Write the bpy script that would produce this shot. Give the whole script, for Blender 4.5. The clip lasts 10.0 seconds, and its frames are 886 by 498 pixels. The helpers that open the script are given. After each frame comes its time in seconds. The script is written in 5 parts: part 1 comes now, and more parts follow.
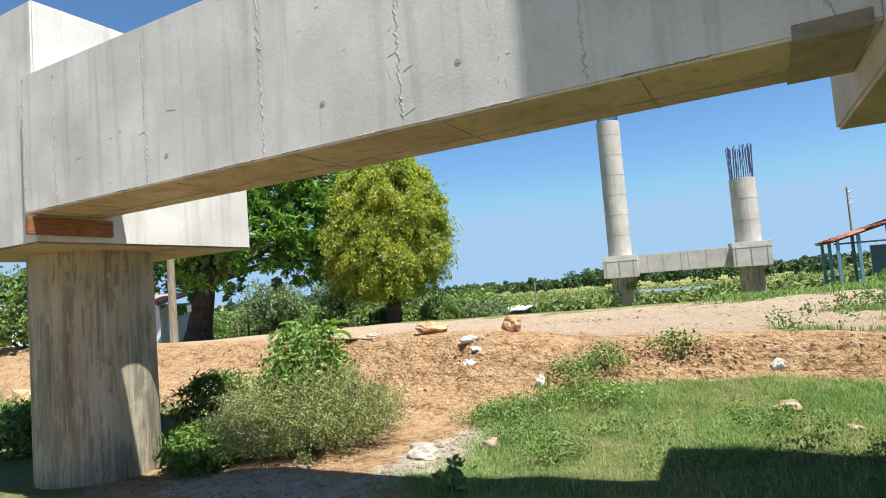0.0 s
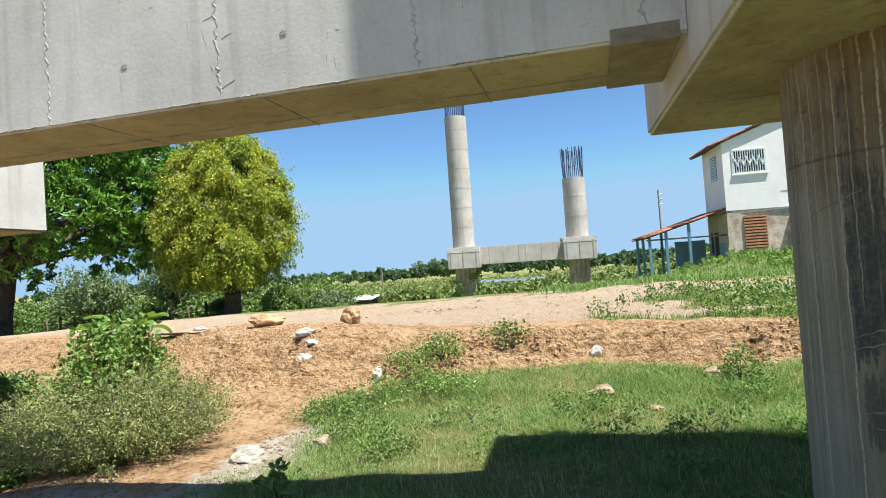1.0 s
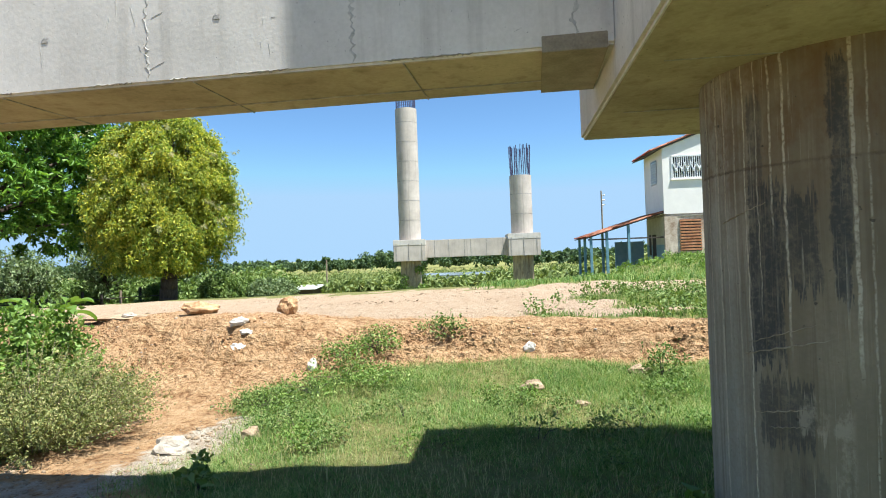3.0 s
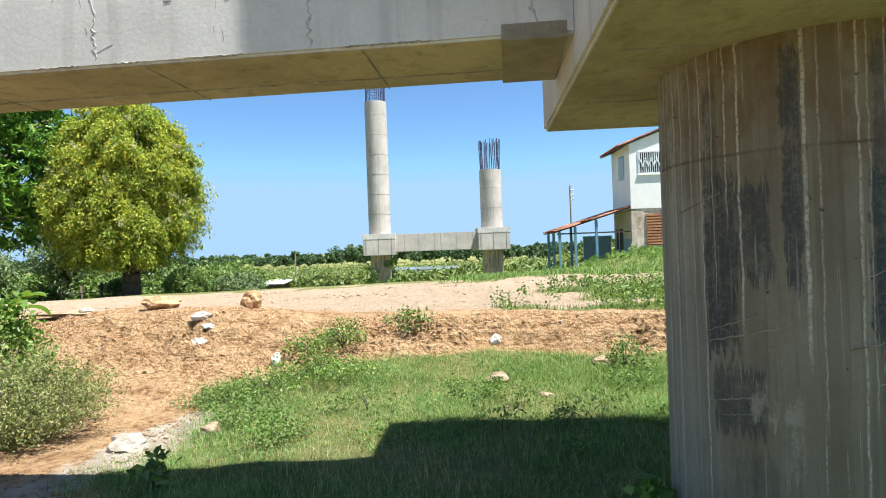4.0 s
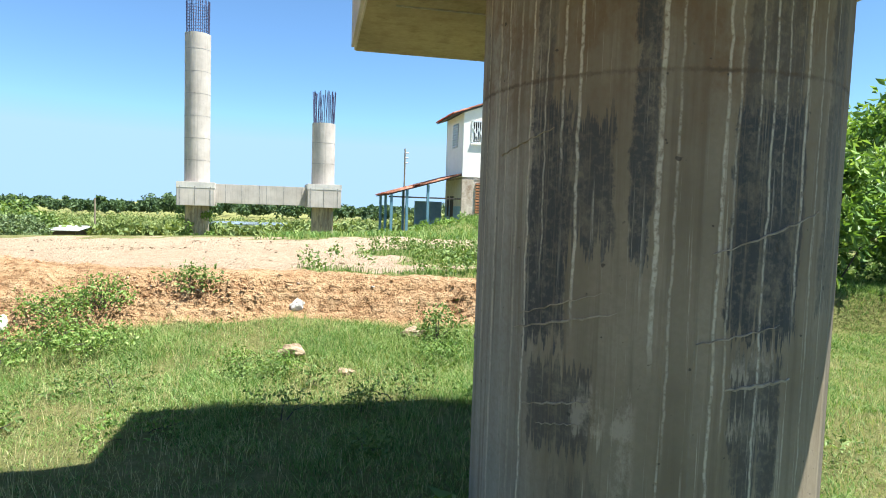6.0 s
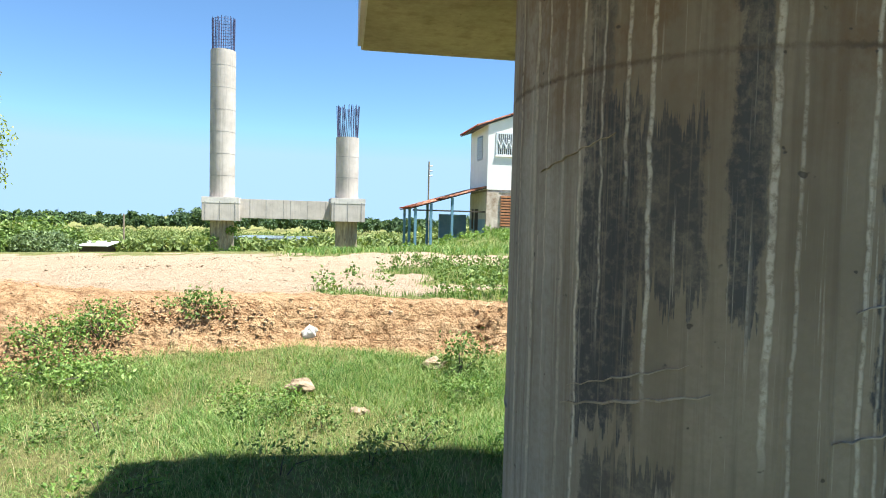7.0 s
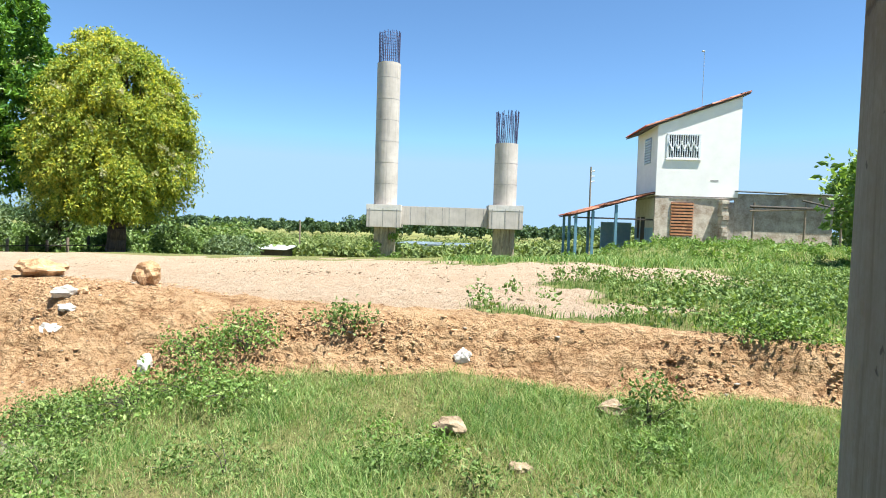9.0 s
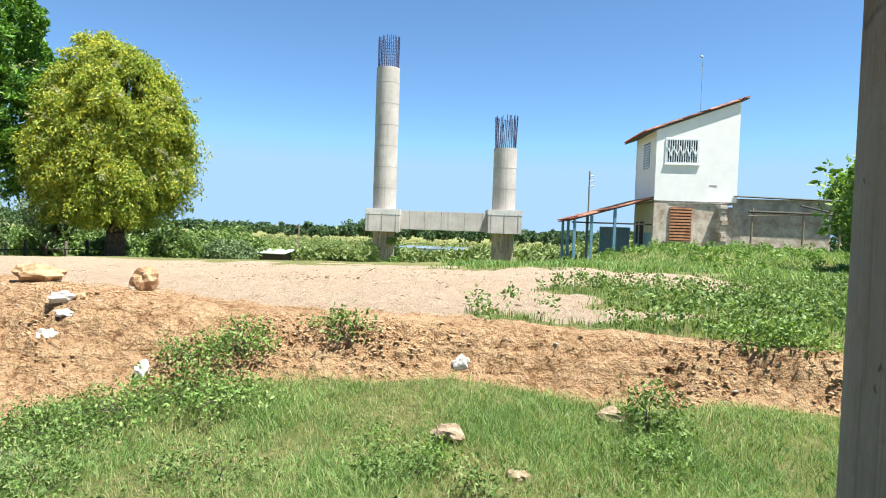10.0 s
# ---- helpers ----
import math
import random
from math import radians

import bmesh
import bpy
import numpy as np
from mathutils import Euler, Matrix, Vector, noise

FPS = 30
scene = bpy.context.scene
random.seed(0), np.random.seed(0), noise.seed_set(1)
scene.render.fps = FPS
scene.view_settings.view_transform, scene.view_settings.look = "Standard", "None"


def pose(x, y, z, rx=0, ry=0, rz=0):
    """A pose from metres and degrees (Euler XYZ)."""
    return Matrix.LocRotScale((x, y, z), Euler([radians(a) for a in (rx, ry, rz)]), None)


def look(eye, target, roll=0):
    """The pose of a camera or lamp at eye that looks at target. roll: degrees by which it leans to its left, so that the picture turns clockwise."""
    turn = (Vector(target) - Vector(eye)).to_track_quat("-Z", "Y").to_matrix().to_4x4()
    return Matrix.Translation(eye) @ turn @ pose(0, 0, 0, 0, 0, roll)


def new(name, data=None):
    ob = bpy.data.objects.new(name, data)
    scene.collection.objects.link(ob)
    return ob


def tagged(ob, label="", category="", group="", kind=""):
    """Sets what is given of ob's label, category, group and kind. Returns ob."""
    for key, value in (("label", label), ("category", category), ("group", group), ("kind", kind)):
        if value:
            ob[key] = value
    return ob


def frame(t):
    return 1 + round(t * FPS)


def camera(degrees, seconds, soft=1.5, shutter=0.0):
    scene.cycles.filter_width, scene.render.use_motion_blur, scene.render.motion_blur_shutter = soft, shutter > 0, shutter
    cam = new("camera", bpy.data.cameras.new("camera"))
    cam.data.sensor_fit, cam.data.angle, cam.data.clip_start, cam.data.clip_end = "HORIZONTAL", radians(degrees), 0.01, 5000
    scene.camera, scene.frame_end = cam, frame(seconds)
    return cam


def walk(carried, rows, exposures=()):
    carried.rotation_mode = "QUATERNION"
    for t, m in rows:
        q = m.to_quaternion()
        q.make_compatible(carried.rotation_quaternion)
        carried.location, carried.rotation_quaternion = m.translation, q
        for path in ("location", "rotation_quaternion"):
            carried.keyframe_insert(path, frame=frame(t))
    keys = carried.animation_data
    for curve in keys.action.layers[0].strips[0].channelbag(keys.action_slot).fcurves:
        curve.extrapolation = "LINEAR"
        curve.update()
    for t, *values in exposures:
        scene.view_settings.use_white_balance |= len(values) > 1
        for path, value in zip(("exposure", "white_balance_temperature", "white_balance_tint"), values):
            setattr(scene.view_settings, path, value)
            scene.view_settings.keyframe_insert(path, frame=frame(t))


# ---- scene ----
cam = camera(72.7, 10.0, soft=1.0)
PATH = [
    (0, (1.107, -0.322, 1.712), (0.01, 1.346, 1.84), -4.5),
    (0.5, (1.164, -0.134, 1.711), (0.304, 1.67, 1.801), -4.3),
    (1, (1.14, -0.063, 1.724), (0.484, 1.825, 1.78), -4.0),
    (1.5, (1.082, -0.076, 1.728), (0.491, 1.834, 1.766), -3.1),
    (2, (1.167, -0.073, 1.741), (0.628, 1.853, 1.772), -2.7),
    (2.5, (1.217, -0.069, 1.74), (0.706, 1.865, 1.766), -2.4),
    (4, (1.314, -0.009, 1.712), (0.917, 1.951, 1.712), -2.1),
    (4.5, (1.296, 0.143, 1.655), (1.009, 2.122, 1.62), -2.3),
    (5, (1.276, 0.452, 1.636), (1.178, 2.448, 1.561), -0.7),
    (5.5, (1.363, 0.666, 1.617), (1.478, 2.66, 1.506), 1.7),
    (5.7, (1.461, 0.821, 1.613), (1.621, 2.81, 1.48), 1.9),
    (7, (1.586, 1.664, 1.695), (1.651, 3.661, 1.605), 1.4),
    (7.5, (1.615, 2.005, 1.685), (1.646, 4.003, 1.6), 1.8),
    (8, (1.666, 2.321, 1.697), (1.447, 4.308, 1.619), 2.4),
    (8.5, (1.537, 2.561, 1.697), (1.117, 4.515, 1.618), 2.1),
    (9, (1.413, 2.714, 1.7), (0.965, 4.661, 1.62), 1.8),
    (9.5, (1.424, 2.718, 1.701), (0.973, 4.666, 1.633), 1.9),
    (10, (1.416, 2.722, 1.72), (0.971, 4.67, 1.654), 1.9),
]
walk(cam, [(t, look(eye, target, roll)) for t, eye, target, roll in PATH],
     exposures=[(0.0, 0.54, 6200, 4.5), (3.0, 0.72, 6200, 4.5), (5.0, 0.84, 6200, 4.5), (6.5, 1.0, 6200, 4.5), (8.2, 0.92, 6200, 4.5), (10.0, 0.80, 6200, 4.5)])

# ---- light ----
SUN_TRAVEL = Vector((-0.37, 0.112, -1.0)).normalized()
sun = new("sun", bpy.data.lights.new("sun", "SUN"))
sun.data.energy, sun.data.angle, sun.data.color = 8.0, radians(0.53), (1.0, 0.955, 0.88)
sun.matrix_world = look((6, -2, 30), Vector((6, -2, 30)) + SUN_TRAVEL)
world = bpy.data.worlds.new("world")
scene.world = world
world.use_nodes = True
wn = world.node_tree
wn.nodes.clear()
sky = wn.nodes.new("ShaderNodeTexSky")
sky.sky_type, sky.sun_disc = "NISHITA", False
sky.sun_elevation = math.asin(-SUN_TRAVEL.z)
sky.sun_rotation = math.atan2(-SUN_TRAVEL.x, -SUN_TRAVEL.y)
sky.air_density, sky.dust_density, sky.ozone_density = 0.75, 0.05, 2.6
bg = wn.nodes.new("ShaderNodeBackground")
bg.inputs["Strength"].default_value = 0.106
wo = wn.nodes.new("ShaderNodeOutputWorld")
pale = wn.nodes.new("ShaderNodeMix")
pale.data_type, pale.blend_type = "RGBA", "DARKEN"
pale.inputs[0].default_value = 1.0
pale.inputs[7].default_value = (3.05, 3.85, 5.05, 1)
wn.links.new(sky.outputs[0], pale.inputs[6])
tint = wn.nodes.new("ShaderNodeMix")
tint.data_type, tint.blend_type = "RGBA", "MULTIPLY"
tint.inputs[0].default_value = 1.0
tint.inputs[7].default_value = (0.88, 1.025, 1.10, 1)
wn.links.new(pale.outputs[2], tint.inputs[6])
wn.links.new(tint.outputs[2], bg.inputs[0])
wn.links.new(bg.outputs[0], wo.inputs[0])


# ---- materials ----
def mat(name):
    m = bpy.data.materials.new(name)
    m.use_nodes = True
    nt = m.node_tree
    b = nt.nodes["Principled BSDF"]
    return m, nt, b


def nd(nt, kind, **kw):
    n = nt.nodes.new(kind)
    for k, v in kw.items():
        n.inputs[k.replace("_", " ")].default_value = v
    return n


def noise_tex(nt, scale, detail=5.0, rough=0.6, stretch=None, source="Object", vec=None, warp=0.0):
    t = nd(nt, "ShaderNodeTexNoise", Scale=scale, Detail=detail, Roughness=rough, Distortion=warp)
    if vec is None:
        c = nt.nodes.new("ShaderNodeTexCoord")
        vec = c.outputs[source]
    if stretch:
        mp = nd(nt, "ShaderNodeMapping", Scale=stretch)
        nt.links.new(vec, mp.inputs["Vector"])
        vec = mp.outputs[0]
    nt.links.new(vec, t.inputs["Vector"])
    return t.outputs["Fac"]


def ramp(nt, fac, stops):
    r = nt.nodes.new("ShaderNodeValToRGB")
    e = r.color_ramp.elements
    while len(e) < len(stops):
        e.new(0.5)
    for el, (p, c) in zip(e, stops):
        el.position = p
        el.color = (*c, 1) if len(c) == 3 else c
    nt.links.new(fac, r.inputs[0])
    return r.outputs[0]


def grey(v):
    return (v, v, v)


def blend(nt, fac, a, b, mode="MIX"):
    m = nt.nodes.new("ShaderNodeMix")
    m.data_type, m.blend_type = "RGBA", mode
    for sock, val in ((m.inputs[0], fac), (m.inputs[6], a), (m.inputs[7], b)):
        if isinstance(val, (int, float)):
            sock.default_value = val
        elif isinstance(val, tuple):
            sock.default_value = (*val, 1)
        else:
            nt.links.new(val, sock)
    return m.outputs[2]


def calc(nt, op, a, b=0.0):
    m = nt.nodes.new("ShaderNodeMath")
    m.operation = op
    for sock, val in ((m.inputs[0], a), (m.inputs[1], b)):
        if isinstance(val, (int, float)):
            sock.default_value = val
        else:
            nt.links.new(val, sock)
    return m.outputs[0]


def bump(nt, bsdf, height, strength=0.3, dist=0.02):
    b = nd(nt, "ShaderNodeBump", Strength=strength, Distance=dist)
    nt.links.new(height, b.inputs["Height"])
    nt.links.new(b.outputs[0], bsdf.inputs["Normal"])


def simple(name, dark, light, scale=8.0, rough=0.8, metal=0.0, bumps=0.2, stretch=None, fine=60.0, dist=0.01):
    """A surface between two colours, mottled at a coarse and a fine scale."""
    m, nt, b = mat(name)
    n1 = noise_tex(nt, scale, 6, 0.65, stretch)
    n2 = noise_tex(nt, fine, 4, 0.6, stretch)
    mixf = calc(nt, "ADD", calc(nt, "MULTIPLY", n1, 0.7), calc(nt, "MULTIPLY", n2, 0.3))
    col = ramp(nt, mixf, [(0.38, dark), (0.62, light)])
    nt.links.new(col, b.inputs["Base Color"])
    b.inputs["Roughness"].default_value, b.inputs["Metallic"].default_value = rough, metal
    if bumps:
        bump(nt, b, mixf, bumps, dist)
    return m


def leaf_mat(name, dark, mid, light, rough=0.5, through_light=0.35, patch=0.9):
    """Leaves: a colour of its own for each leaf, and some light passing through."""
    m, nt, b = mat(name)
    g = nt.nodes.new("ShaderNodeNewGeometry")
    clump = noise_tex(nt, patch, 3, 0.6)
    f = calc(nt, "ADD", calc(nt, "MULTIPLY", g.outputs["Random Per Island"], 0.55), calc(nt, "MULTIPLY", clump, 0.45))
    col = ramp(nt, f, [(0.2, dark), (0.5, mid), (0.8, light)])
    nt.links.new(col, b.inputs["Base Color"])
    b.inputs["Roughness"].default_value = rough
    b.inputs["Specular IOR Level"].default_value = 0.3
    tr = nt.nodes.new("ShaderNodeBsdfTranslucent")
    nt.links.new(blend(nt, 1.0, col, (1.0, 1.0, 0.45), "MULTIPLY"), tr.inputs[0])
    ms = nt.nodes.new("ShaderNodeMixShader")
    ms.inputs[0].default_value = through_light
    nt.links.new(b.outputs[0], ms.inputs[1])
    nt.links.new(tr.outputs[0], ms.inputs[2])
    nt.links.new(ms.outputs[0], nt.nodes["Material Output"].inputs[0])
    return m


def concrete(name, dark, light, stain=(0.16, 0.14, 0.11), stain_amount=0.5, bump_s=0.25):
    """Cast concrete: cloudy grey, faint vertical runs, small dark pits."""
    m, nt, b = mat(name)
    cloud = noise_tex(nt, 0.9, 6, 0.62)
    fine = noise_tex(nt, 34, 5, 0.65)
    runs = noise_tex(nt, 1.0, 5, 0.6, (7.0, 7.0, 0.35))
    pits = noise_tex(nt, 55, 2, 0.5)
    f = calc(nt, "ADD", calc(nt, "MULTIPLY", cloud, 0.75), calc(nt, "MULTIPLY", fine, 0.25))
    col = ramp(nt, f, [(0.33, dark), (0.66, light)])
    sf = calc(nt, "MULTIPLY", ramp(nt, runs, [(0.52, grey(0)), (0.72, grey(1))]), stain_amount)
    col = blend(nt, sf, col, stain)
    pf = ramp(nt, pits, [(0.70, grey(0)), (0.76, grey(0.7))])
    col = blend(nt, pf, col, (0.10, 0.09, 0.08))
    nt.links.new(col, b.inputs["Base Color"])
    b.inputs["Roughness"].default_value = 0.85
    h = calc(nt, "SUBTRACT", calc(nt, "ADD", calc(nt, "MULTIPLY", fine, 0.4), cloud), calc(nt, "MULTIPLY", pf, 0.6))
    bump(nt, b, h, bump_s, 0.015)
    return m


def streaked(name, base_a, base_b, black, white, black_amount, white_amount):
    """Old column concrete with runs of black grime and white lime down its boards."""
    m, nt, b = mat(name)
    c = nt.nodes.new("ShaderNodeTexCoord")
    s = nt.nodes.new("ShaderNodeSeparateXYZ")
    nt.links.new(c.outputs["Object"], s.inputs[0])
    ang = calc(nt, "ARCTAN2", s.outputs[1], s.outputs[0])
    cv = nt.nodes.new("ShaderNodeCombineXYZ")
    nt.links.new(ang, cv.inputs[0])
    nt.links.new(s.outputs[2], cv.inputs[2])
    v = cv.outputs[0]
    cloud = noise_tex(nt, 1.3, 6, 0.65)
    fine = noise_tex(nt, 40, 4, 0.6)
    boards = noise_tex(nt, 1.0, 2, 0.5, (7.0, 1.0, 0.10), vec=v)
    black_runs = noise_tex(nt, 1.0, 5, 0.65, (6.5, 1.0, 0.6), vec=v, warp=0.5)
    black_patch = noise_tex(nt, 1.0, 5, 0.7, (2.1, 1.0, 0.85), vec=v)
    speck = noise_tex(nt, 90, 3, 0.6)
    white_runs = noise_tex(nt, 1.0, 4, 0.6, (24.0, 1.0, 0.55), vec=v, warp=0.35)
    white_patch = noise_tex(nt, 1.0, 4, 0.65, (5.0, 1.0, 0.8), vec=v)
    brown = noise_tex(nt, 1.0, 5, 0.65, (3.0, 1.0, 0.6), vec=v)
    f = calc(nt, "ADD", calc(nt, "MULTIPLY", cloud, 0.6), calc(nt, "MULTIPLY", boards, 0.4))
    col = ramp(nt, f, [(0.36, base_a), (0.64, base_b)])
    col = blend(nt, calc(nt, "MULTIPLY", fine, 0.35), col, base_a)
    col = blend(nt, calc(nt, "MULTIPLY", ramp(nt, brown, [(0.50, grey(0)), (0.62, grey(1))]), 0.55), col, (0.17, 0.105, 0.055))
    bf = calc(nt, "MULTIPLY", ramp(nt, black_runs, [(0.44, grey(0)), (0.53, grey(1))]), ramp(nt, black_patch, [(0.455, grey(0)), (0.51, grey(1))]))
    bf = calc(nt, "MULTIPLY", calc(nt, "MULTIPLY", bf, ramp(nt, speck, [(0.30, grey(0.35)), (0.48, grey(1))])), black_amount)
    col = blend(nt, bf, col, black)
    wf = calc(nt, "MULTIPLY", ramp(nt, white_runs, [(0.53, grey(0)), (0.57, grey(1))]), ramp(nt, white_patch, [(0.45, grey(0)), (0.53, grey(1))]))
    wf = calc(nt, "MULTIPLY", calc(nt, "MULTIPLY", wf, ramp(nt, fine, [(0.35, grey(0.4)), (0.55, grey(1))])), white_amount)
    col = blend(nt, wf, col, white)
    nt.links.new(col, b.inputs["Base Color"])
    b.inputs["Roughness"].default_value = 0.8
    h = calc(nt, "ADD", calc(nt, "MULTIPLY", boards, 1.0), calc(nt, "ADD", calc(nt, "MULTIPLY", fine, 0.3), calc(nt, "MULTIPLY", wf, 0.3)))
    bump(nt, b, h, 0.25, 0.012)
    return m


def between(nt, v, lo, hi, soft):
    """1 where v lies between lo and hi, with soft ends."""
    out = None
    for a, b in ((lo - soft, lo + soft), (hi + soft, hi - soft)):
        r = nt.nodes.new("ShaderNodeMapRange")
        r.interpolation_type = "SMOOTHSTEP"
        flip = a > b
        r.inputs["From Min"].default_value, r.inputs["From Max"].default_value = min(a, b), max(a, b)
        r.inputs["To Min"].default_value, r.inputs["To Max"].default_value = (1, 0) if flip else (0, 1)
        nt.links.new(v, r.inputs["Value"])
        out = r.outputs[0] if out is None else calc(nt, "MULTIPLY", out, r.outputs[0])
    return out


def weathered_column(name):
    """Column concrete with old tar patches cut off square, lime runs, a pour joint and pale repairs, placed by angle and height."""
    m, nt, b = mat(name)
    c = nt.nodes.new("ShaderNodeTexCoord")
    s = nt.nodes.new("ShaderNodeSeparateXYZ")
    nt.links.new(c.outputs["Object"], s.inputs[0])
    z = s.outputs[2]
    ang = calc(nt, "MULTIPLY", calc(nt, "ARCTAN2", s.outputs[1], s.outputs[0]), 180 / math.pi)
    cv = nt.nodes.new("ShaderNodeCombineXYZ")
    nt.links.new(calc(nt, "MULTIPLY", ang, math.pi / 180), cv.inputs[0])
    nt.links.new(z, cv.inputs[2])
    v = cv.outputs[0]
    cloud = noise_tex(nt, 1.6, 6, 0.65)
    fine = noise_tex(nt, 42, 5, 0.65)
    boards = noise_tex(nt, 1.0, 2, 0.5, (7.0, 1.0, 0.08), vec=v)
    streak = noise_tex(nt, 1.0, 5, 0.65, (17.0, 1.0, 0.7), vec=v, warp=0.3)
    streak2 = noise_tex(nt, 1.0, 4, 0.6, (46.0, 1.0, 0.9), vec=v, warp=0.2)
    wear = noise_tex(nt, 1.0, 6, 0.75, (5.0, 1.0, 4.0), vec=v)
    wob = noise_tex(nt, 1.0, 4, 0.7, (2.0, 1.0, 7.0), vec=v)
    f = calc(nt, "ADD", calc(nt, "MULTIPLY", cloud, 0.55), calc(nt, "MULTIPLY", boards, 0.45))
    col = ramp(nt, f, [(0.38, (0.165, 0.128, 0.082)), (0.62, (0.265, 0.215, 0.15))])
    # -x flank: base colour blended towards a paler, greyer tone
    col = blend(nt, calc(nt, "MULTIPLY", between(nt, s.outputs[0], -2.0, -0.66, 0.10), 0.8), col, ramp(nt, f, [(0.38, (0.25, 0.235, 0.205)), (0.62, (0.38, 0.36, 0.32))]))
    col = blend(nt, calc(nt, "MULTIPLY", ramp(nt, fine, [(0.4, grey(0)), (0.62, grey(1))]), 0.30), col, (0.17, 0.13, 0.085))
    col = blend(nt, calc(nt, "MULTIPLY", ramp(nt, streak, [(0.50, grey(0)), (0.64, grey(1))]), 0.55), col, (0.13, 0.095, 0.06))
    # brown wash under the cap
    brown = calc(nt, "MULTIPLY", between(nt, calc(nt, "ADD", z, calc(nt, "MULTIPLY", wob, 0.5)), 2.25, 9.0, 0.22), ramp(nt, wear, [(0.42, grey(0.1)), (0.62, grey(0.8))]))
    col = blend(nt, brown, col, (0.15, 0.088, 0.042))
    # tar patches: angles, heights, strength
    wa = calc(nt, "ADD", ang, calc(nt, "MULTIPLY", calc(nt, "SUBTRACT", wear, 0.5), 9.0))
    wz = calc(nt, "ADD", calc(nt, "ADD", z, calc(nt, "MULTIPLY", calc(nt, "SUBTRACT", wear, 0.5), 0.22)), calc(nt, "MULTIPLY", calc(nt, "SUBTRACT", streak2, 0.5), 0.45))
    tar = None
    for a0, a1, z0, z1, k in ((-146, -133, 1.13, 2.04, 0.95), (-133, -120, 1.50, 1.98, 0.85), (-145, -139, 2.0, 2.5, 0.6), (-143, -124, 0.72, 1.05, 0.7), (-136, -120, 0.2, 0.62, 0.35), (-116, -110.5, 1.47, 2.6, 0.9), (-91, -69, 1.20, 2.02, 1.0), (-89, -72, 2.0, 2.6, 0.6), (-88, -73, 0.62, 1.14, 0.8), (-60, -50, 1.3, 2.5, 0.6), (-176, -170, 1.4, 2.4, 0.25), (-46, -30, 0.4, 1.6, 0.5)):
        q = calc(nt, "MULTIPLY", calc(nt, "MULTIPLY", between(nt, wa, a0, a1, 0.5), between(nt, wz, z0, z1, 0.012)), k)
        tar = q if tar is None else calc(nt, "MAXIMUM", tar, q)
    tar = calc(nt, "MULTIPLY", tar, ramp(nt, wear, [(0.36, grey(0.35)), (0.50, grey(1))]))
    tar = calc(nt, "MULTIPLY", tar, ramp(nt, streak2, [(0.33, grey(0.3)), (0.45, grey(1))]))
    tar = calc(nt, "MULTIPLY", tar, ramp(nt, fine, [(0.34, grey(0.55)), (0.50, grey(1))]))
    col = blend(nt, calc(nt, "MULTIPLY", tar, 0.9), col, (0.030, 0.034, 0.040))
    # pale repairs
    pale = None
    for a0, a1, z0, z1 in ((-128, -119.5, 0.80, 0.98), (-88, -75, 1.06, 1.14), (-88, -75, 0.85, 0.91), (-117, -112, 0.55, 0.95)):
        q = calc(nt, "MULTIPLY", between(nt, wa, a0, a1, 0.8), between(nt, wz, z0, z1, 0.02))
        pale = q if pale is None else calc(nt, "MAXIMUM", pale, q)
    col = blend(nt, calc(nt, "MULTIPLY", pale, ramp(nt, wear, [(0.44, grey(0.0)), (0.56, grey(0.65))])), col, (0.40, 0.33, 0.25))
    # lime runs: angle, half width, lower end
    la = calc(nt, "ADD", ang, calc(nt, "MULTIPLY", calc(nt, "SUBTRACT", noise_tex(nt, 1.0, 3, 0.6, (1.0, 1.0, 5.0), vec=v), 0.5), 2.6))
    lime = None
    for a, w, z0, k in ((-172, 0.8, 0.9, 0.6), (-163, 0.9, 0.1, 0.7), (-158, 0.5, 1.2, 0.8), (-152, 0.7, 0.4, 0.5), (-146.5, 0.5, 0.2, 1.0), (-141, 0.4, 1.4, 0.8), (-135.5, 0.6, 1.8, 0.9), (-130.5, 0.7, 1.25, 1.0), (-109.3, 1.0, 1.15, 1.0), (-105, 0.5, 0.8, 0.6), (-93.5, 0.6, 0.5, 0.9), (-90.5, 0.4, 0.9, 0.7), (-85, 0.4, 1.9, 0.9), (-81, 0.55, 0.4, 1.0), (-77, 0.4, 1.7, 0.8), (-70.2, 0.7, 1.3, 1.0), (-64, 0.6, 0.6, 0.6), (-57, 0.5, 0.9, 0.6)):
        q = calc(nt, "MULTIPLY", calc(nt, "MULTIPLY", between(nt, la, a - w * 0.6, a + w * 0.6, 0.25), between(nt, z, z0, 9.0, 0.15)), k)
        lime = q if lime is None else calc(nt, "MAXIMUM", lime, q)
    thin = calc(nt, "MULTIPLY", ramp(nt, streak2, [(0.60, grey(0)), (0.66, grey(0.75))]), ramp(nt, streak, [(0.40, grey(1)), (0.55, grey(0))]))
    lime = calc(nt, "MAXIMUM", lime, thin)
    lime = calc(nt, "MULTIPLY", lime, ramp(nt, fine, [(0.36, grey(0.15)), (0.52, grey(1))]))
    lime = calc(nt, "MULTIPLY", lime, ramp(nt, wear, [(0.34, grey(0.25)), (0.50, grey(1))]))
    col = blend(nt, calc(nt, "MULTIPLY", lime, 0.75), col, (0.58, 0.51, 0.40))
    # pour joint
    jz = calc(nt, "ADD", z, calc(nt, "MULTIPLY", calc(nt, "SUBTRACT", fine, 0.5), 0.03))
    joint = calc(nt, "MULTIPLY", between(nt, jz, 2.128, 2.142, 0.006), ramp(nt, wear, [(0.35, grey(0.15)), (0.6, grey(0.9))]))
